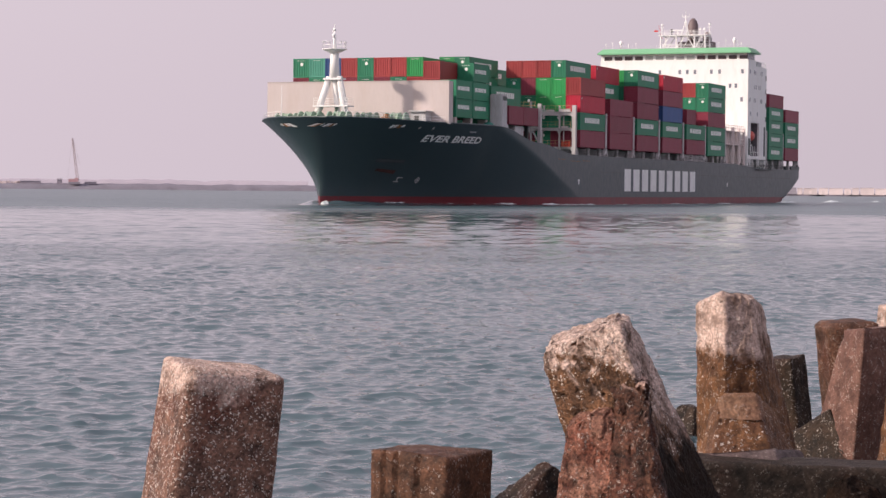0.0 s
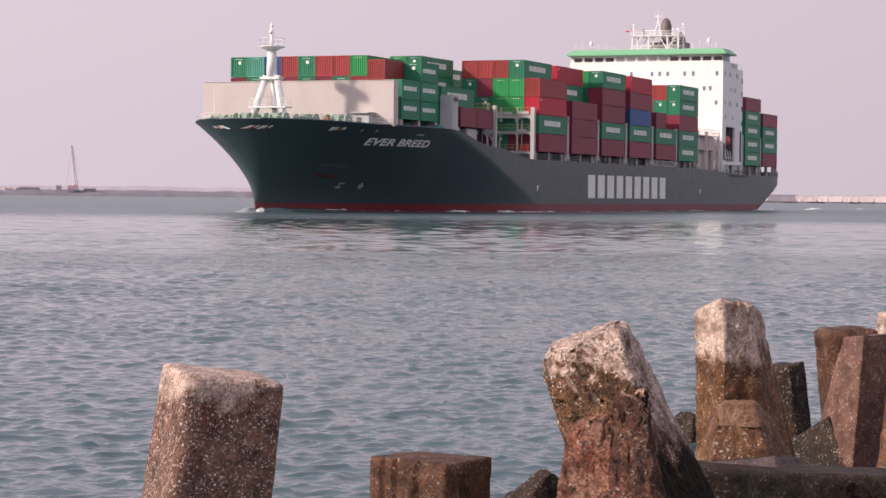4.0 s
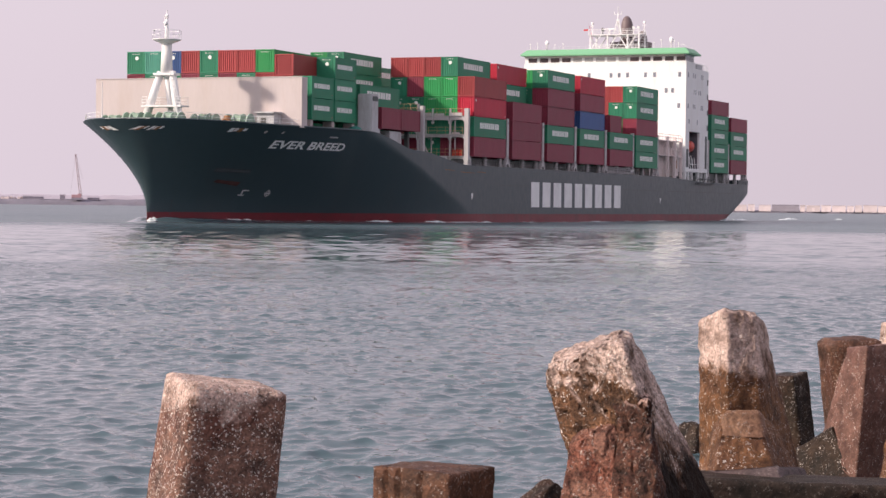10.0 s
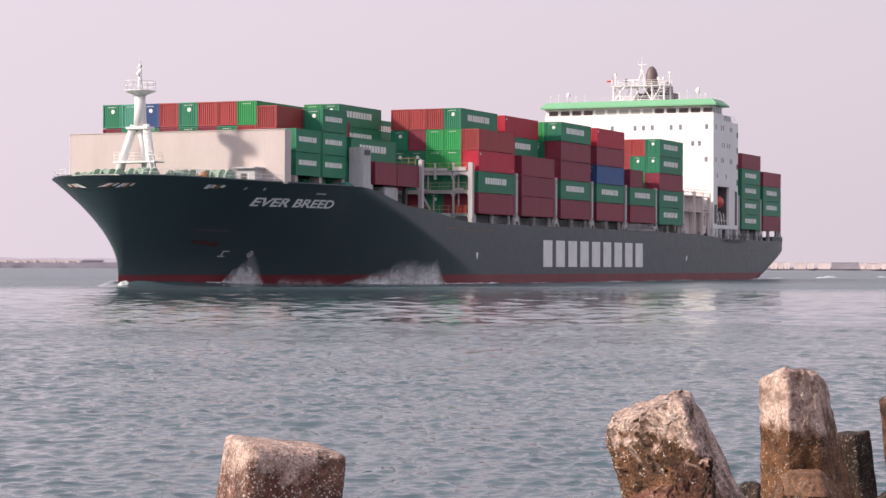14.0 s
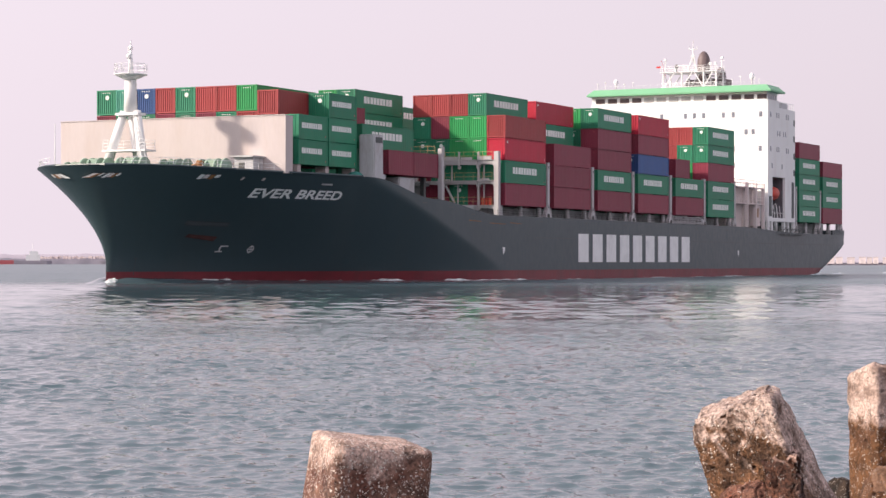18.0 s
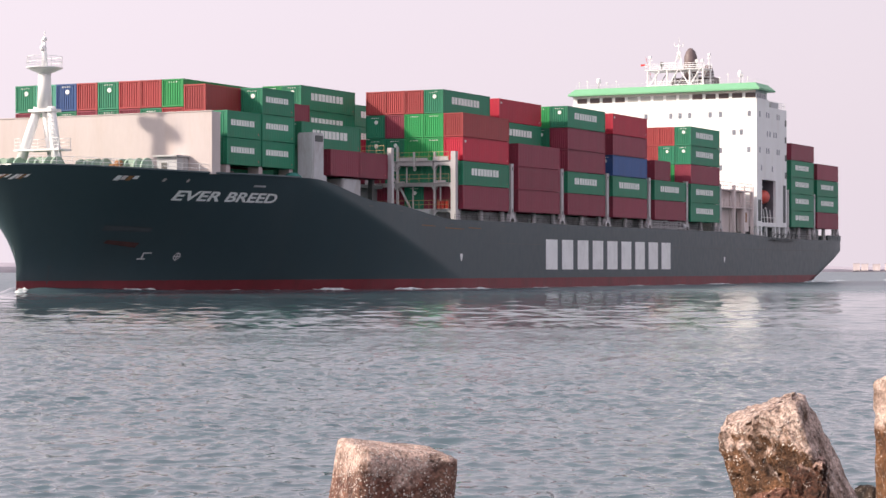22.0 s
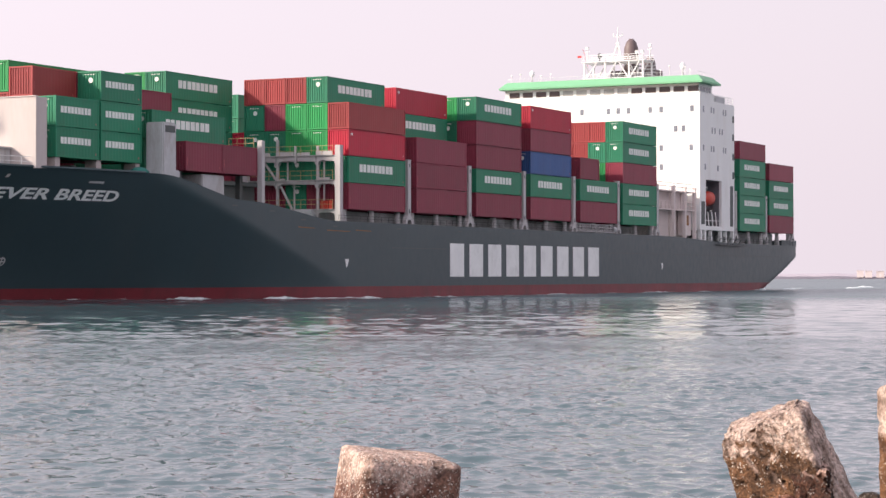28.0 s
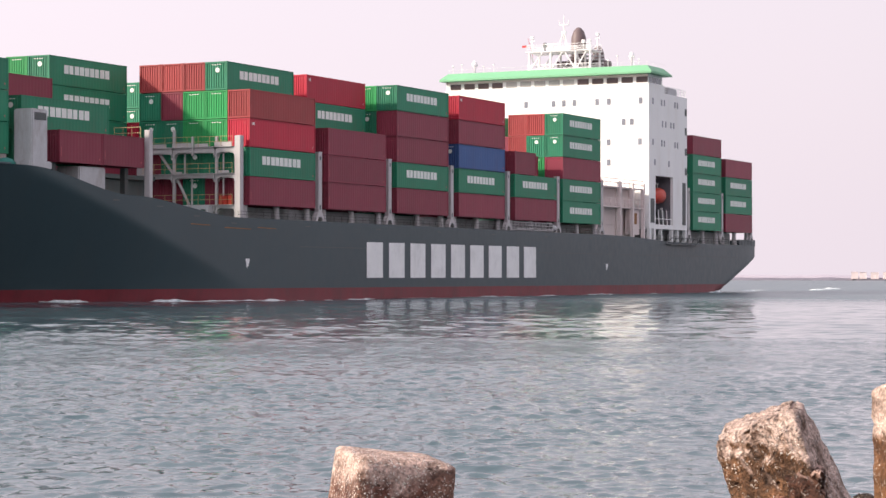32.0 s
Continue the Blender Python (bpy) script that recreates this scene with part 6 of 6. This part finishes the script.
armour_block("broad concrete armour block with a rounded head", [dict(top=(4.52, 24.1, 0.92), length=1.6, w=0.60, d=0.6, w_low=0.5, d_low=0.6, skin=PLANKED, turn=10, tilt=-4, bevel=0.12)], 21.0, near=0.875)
worn_block("sharp-edged concrete armour block leaning over", [
    dict(head=[(3.543, 19.0, 1.14), (3.639, 18.55, 1.185), (3.984, 18.8, 1.173), (3.928, 19.3, 1.155)],
         foot=[(3.321, 19.0, 0.318), (3.564, 18.55, 0.076), (3.854, 18.8, 0.033), (3.841, 19.3, 0.25)],
         skin=MAUVE, bevel=0.02, rough=0.008, pits=0.02),
    dict(head=[(3.351, 18.95, 0.393), (3.402, 18.85, 0.444), (3.499, 19.0, 0.42), (3.465, 19.2, 0.409)],
         foot=[(3.179, 19.1, 0.265), (3.535, 18.6, 0.054), (3.844, 18.8, 0.047), (3.269, 19.4, 0.243)],
         skin=WET, bevel=0.02)], 25.0)
worn_block("ochre concrete armour block at the edge of the pile", [
    dict(head=[(3.72, 17.9, 0.733), (3.76, 17.6, 0.808), (4.097, 17.8, 0.794), (4.138, 18.4, 0.765)], foot=[(3.62, 17.9, 0.096), (3.69, 17.6, 0.088), (4.109, 17.8, 0.09), (4.15, 18.4, 0.062)],
         skin=OCHRE, bevel=0.03)], 27.0)
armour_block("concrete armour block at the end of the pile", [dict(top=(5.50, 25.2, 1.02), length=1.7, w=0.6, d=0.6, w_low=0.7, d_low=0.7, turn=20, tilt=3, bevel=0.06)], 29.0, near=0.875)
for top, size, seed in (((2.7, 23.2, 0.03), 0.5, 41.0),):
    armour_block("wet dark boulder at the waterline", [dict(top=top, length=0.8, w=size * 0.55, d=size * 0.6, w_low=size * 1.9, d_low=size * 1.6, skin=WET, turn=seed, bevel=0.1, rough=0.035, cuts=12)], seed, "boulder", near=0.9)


armour_block("low boulder crusted with shells before the pile", [dict(top=(3.03, 15.9, 0.275), length=0.8, w=0.2, d=0.3, w_low=0.95, d_low=0.9, skin=CRUSTED, turn=20, bevel=0.08, rough=0.05, cuts=24)], 37.0, "boulder")
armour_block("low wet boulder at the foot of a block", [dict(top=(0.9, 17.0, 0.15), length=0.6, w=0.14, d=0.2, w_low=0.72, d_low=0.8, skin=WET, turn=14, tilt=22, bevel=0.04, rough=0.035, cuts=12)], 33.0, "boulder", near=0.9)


# ---- foam ----
def foam_material():
    m = bpy.data.materials.new("white foam")
    m.use_nodes = True
    n, l = m.node_tree.nodes, m.node_tree.links
    b = n["Principled BSDF"]
    b.inputs["Roughness"].default_value = 0.8
    co, t, r = n.new("ShaderNodeTexCoord"), n.new("ShaderNodeTexNoise"), n.new("ShaderNodeValToRGB")
    t.inputs["Scale"].default_value, t.inputs["Detail"].default_value = 1.6, 8.0
    r.color_ramp.elements[0].position, r.color_ramp.elements[1].position = 0.38, 0.62
    r.color_ramp.elements[0].color, r.color_ramp.elements[1].color = (0.34, 0.42, 0.42, 1), (0.82, 0.84, 0.84, 1)
    l.new(co.outputs["Object"], t.inputs["Vector"])
    l.new(t.outputs["Fac"], r.inputs["Fac"])
    l.new(r.outputs["Color"], b.inputs["Base Color"])
    return m


FOAM = foam_material()


def foam_crest(name, label, length, width, height, seed, rider=None):
    """A low ragged crest of foam along x; with a rider pose it travels with the ship."""
    bm = bmesh.new()
    n, k = 40, 9
    rows = []
    for i in range(n + 1):
        s = i / n
        swell = math.sin(math.pi * s) ** 0.6 * (0.6 + 0.6 * abs(noise.noise((s * 7, seed, 0))))
        torn = max(0.15, min(1.0, 0.75 + 1.5 * noise.noise((s * length * 0.45, seed * 3.1, 5.0))))
        row = []
        for j in range(k):
            u = j / (k - 1)
            ragged = 0.35 * noise.noise((s * 11, u * 4, seed))
            z = height * swell * torn * max(0.0, math.sin(math.pi * u) + ragged * 1.2) - 0.06
            row.append(bm.verts.new(((s - 0.5) * length, (u - 0.5) * width * (0.4 + swell * (0.7 + ragged)), z)))
        rows.append(row)
    for a, b in zip(rows, rows[1:]):
        for j in range(k - 1):
            bm.faces.new((a[j], a[j + 1], b[j + 1], b[j])).smooth = True
    ob = tagged(new(name, mesh_of(name, bm, FOAM)), label, "foam")
    if rider is not None:
        RIDERS.append((ob, rider))
        ob.matrix_basis = rider
    return ob


for x, length, height, seed in ((207.6, 2.6, 0.85, 1), (197, 13, 0.58, 2), (184, 15, 0.30, 3), (173, 9, 0.38, 4), (162, 15, 0.30, 5), (151, 12, 0.40, 6), (140, 16, 0.2, 7), (128, 8, 0.3, 8), (113, 12, 0.16, 9), (97, 18, 0.25, 10), (80, 7, 0.2, 11), (64, 12, 0.34, 12), (44, 9, 0.18, 13), (20, 5, 0.5, 14)):
    y = hull_y(min(x, 206.5), 0.0) + (1.1 if 146 < x < 206 else 0.35)
    slope = math.degrees(math.atan2(hull_y(min(x + 2, 206.6), 0) - hull_y(x - 2, 0), 4.0)) if x < 206 else 0
    foam_crest("bow_wave", "white foam crest breaking along the ship's side", length, 1.5, height, seed, pose(x, y, 0.15 if 146 < x < 206 else 0.0, rz=slope))
for x, y, length, seed in ((4, 9, 12, 21), (-9, 12, 10, 22), (-24, 8, 14, 23), (-38, 14, 9, 24), (-60, 10, 16, 25), (-85, 16, 12, 26)):
    foam_crest("stern_wave", "thin white foam streak in the ship's wake", length, 2.2, 0.45, seed, pose(x, y, 0.0, rz=4))
for x, y, length, seed, turn in ((0.45, 17.6, 0.9, 31, 20), (3.75, 21.9, 0.7, 32, 0), (4.3, 22.6, 0.8, 33, 10)):
    ob = foam_crest("foam", "white foam washing round the concrete blocks", length, 0.25, 0.03, seed)
    ob.matrix_basis = pose(x, y, 0.02, rz=turn)


# ---- bow swell ----
def bow_swell(side):
    """The smooth ridge of water that the bow pushes out along one side."""
    bm = bmesh.new()
    rows = []
    for i in range(91):
        x = 211.5 - i * 0.75
        hull_half = hull_y(min(x, 206.8), 0.0) if x < 207.3 else 0.0
        out = hull_half + 0.6 + 0.03 * (207.5 - x) if x < 207.5 else 0.6
        lift = (0.75 * max(0.0, 1 - (x - 206.5) / 5.0) if x > 206.5 else 0.2 + 0.55 * math.exp(-(206.5 - x) / 14.0)) * (1 + 0.25 * noise.noise((x * 0.2, side, 0)))
        lift *= min(1.0, i / 8.0, (90 - i) / 30.0)
        row = []
        for j in range(17):
            d = (j / 16 - 0.35) * (4.0 + 0.05 * (207 - x))
            z = lift * math.exp(-(d / 1.5) ** 2) + 0.05 * lift * noise.noise((x * 1.3, d * 1.3, 5)) - 0.05
            row.append(bm.verts.new((x, side * max(out + d, -0.2), z)))
        rows.append(row)
    for a, b in zip(rows, rows[1:]):
        for j in range(16):
            bm.faces.new((a[j], a[j + 1], b[j + 1], b[j])).smooth = True
    ob = tagged(new("bow_swell", mesh_of("bow_swell", bm, water.data.materials[0])), "smooth dark ridge of water pushed up by the bow", "wave")
    RIDERS.append((ob, pose(0, 0, 0)))
    return ob


bow_swell(1)
bow_swell(-1)


# ---- bow spray ----
def spray_material():
    """White water torn into drops: denser and thinner patches, with gaps."""
    m = foam_material()
    m.name = "torn white spray"
    m.node_tree.nodes["Color Ramp"].color_ramp.elements[0].color = (0.82, 0.83, 0.84, 1)
    n, l = m.node_tree.nodes, m.node_tree.links
    co, t, r = n.new("ShaderNodeTexCoord"), n.new("ShaderNodeTexNoise"), n.new("ShaderNodeMapRange")
    t.inputs["Scale"].default_value, t.inputs["Detail"].default_value, t.inputs["Roughness"].default_value = 1.1, 9.0, 0.7
    r.inputs["From Min"].default_value, r.inputs["From Max"].default_value = 0.38, 0.62
    r.inputs["To Min"].default_value, r.inputs["To Max"].default_value = 0.25, 1.0
    l.new(co.outputs["Object"], t.inputs["Vector"])
    l.new(t.outputs["Fac"], r.inputs["Value"])
    # thin towards its upper edge
    sep, thin, both = n.new("ShaderNodeSeparateXYZ"), n.new("ShaderNodeMapRange"), n.new("ShaderNodeMath")
    thin.inputs["From Min"].default_value, thin.inputs["From Max"].default_value = 0.3, 1.0
    thin.inputs["To Min"].default_value, thin.inputs["To Max"].default_value = 0.8, 0.0
    both.operation = "MULTIPLY"
    l.new(co.outputs["UV"], sep.inputs[0])
    l.new(sep.outputs["Y"], thin.inputs["Value"])
    l.new(r.outputs[0], both.inputs[0])
    l.new(thin.outputs[0], both.inputs[1])
    l.new(both.outputs[0], n["Principled BSDF"].inputs["Alpha"])
    return m


TORN = spray_material()


def spray_sheet(name, label, length, width, height, peak, seed):
    """Spray thrown up along the side: sheets that climb towards a peak, curl outward and thin to a ragged edge."""
    bm = bmesh.new()
    uv = bm.loops.layers.uv.new("UVMap")
    n, k = 80, 12
    for layer, (tall, out) in enumerate(((1.0, 0.0), (0.8, 0.35), (0.62, 0.7), (1.08, 0.2))):
        rows = []
        for i in range(n + 1):
            s = i / n
            climb = min(1.0, 1.25 * (s / peak) ** 0.9 if s < peak else 1.5 * max(0.0, 1 - (s - peak) / (1 - peak)) ** 0.6)
            top = climb * (0.85 + 0.45 * noise.noise((s * length * 0.3, seed, layer)) + 0.3 * noise.noise((s * length * 0.8, seed, layer + 3)) + 0.12 * noise.noise((s * length * 2.4, seed, layer + 6)))
            row = []
            for j in range(k + 1):
                u = j / k
                p = Vector(((0.5 - s) * length - 0.5 * u * u, width * (0.25 + 0.45 * u * u) + out * 0.5, tall * height * max(0.02, top) * u - 0.06))
                row.append((bm.verts.new(p + noise.noise_vector(p * 1.1 + Vector((seed, layer * 5.0, 0))) * 0.16 * u), s * length, u))
            rows.append(row)
        for a, b in zip(rows, rows[1:]):
            for j in range(k):
                quad = (a[j], a[j + 1], b[j + 1], b[j])
                f = bm.faces.new([q[0] for q in quad])
                f.smooth = True
                for loop, q in zip(f.loops, quad):
                    loop[uv].uv = (q[1], q[2])
    me = bpy.data.meshes.new(name)
    bm.to_mesh(me)
    bm.free()
    me.materials.append(TORN)
    return tagged(new(name, me), label, "spray")


# seconds, place along the ship, height
SPRAY = [
    (spray_sheet("bow_spray", "burst of white spray thrown up by the bow", 6.5, 1.4, 2.9, 0.6, 3.0),
     ((0, 205, -3.6), (12.3, 204.5, -3.4), (12.8, 202.5, -1.3), (13.2, 200.8, 0.0), (13.8, 196.6, -0.1), (14.4, 190.8, 0.0), (15.2, 185, -3.4), (32, 186, -3.6))),
    (spray_sheet("bow_spray", "long white spray crest along the ship's side", 21.0, 1.6, 3.1, 0.86, 8.0),
     ((0, 192, -3.4), (12.3, 191, -3.2), (13.2, 181.0, -0.9), (13.8, 174.4, 0), (14.4, 163.5, -0.6), (15.2, 155, -3.2), (32, 152, -3.4))),
    (spray_sheet("bow_spray", "falling white spray crest along the ship's side", 15.0, 1.5, 2.3, 0.5, 14.0),
     ((0, 192, -2.8), (13.6, 192, -2.6), (14.4, 181.5, 0), (15.3, 180, -1.0), (17, 180, -1.6), (18, 176, -2.6), (32, 174, -2.8))),
]


# ---- movement ----
COURSE = [(0, 63.19, 479.02, 247.41), (8, 48.84, 444.42, 247.52), (16, 34.70, 410.16, 247.62), (24, 20.76, 376.22, 247.73), (32, 7.04, 342.62, 247.84)]


def motions():
    """The ship and what it carries steam past at about nine knots; the ripples drift in to the shore."""
    walk(water, [(0, pose(0, 0, 0)), (32, pose(2.4, -9.6, 0))])
    at = [(t, pose(x, y, 0, rz=a)) for t, x, y, a in COURSE]
    walk(ship, at)
    for ob, rows in SPRAY:
        out = []
        for t, x, z in rows:
            k = min(int(t // 8), 3)
            a, b = COURSE[k], COURSE[k + 1]
            cx, cy, turn = [a[i] + (b[i] - a[i]) * (t - a[0]) / 8.0 for i in (1, 2, 3)]
            slope = math.degrees(math.atan2(hull_y(x + 3, 0) - hull_y(x - 3, 0), 6.0))
            out.append((t, pose(cx, cy, 0, rz=turn) @ pose(x, hull_y(x, 0) + 0.7, z, rz=slope)))
        walk(ob, out)
    for ob, m in RIDERS:
        walk(ob, [(t, p @ m) for t, p in at])


motions()
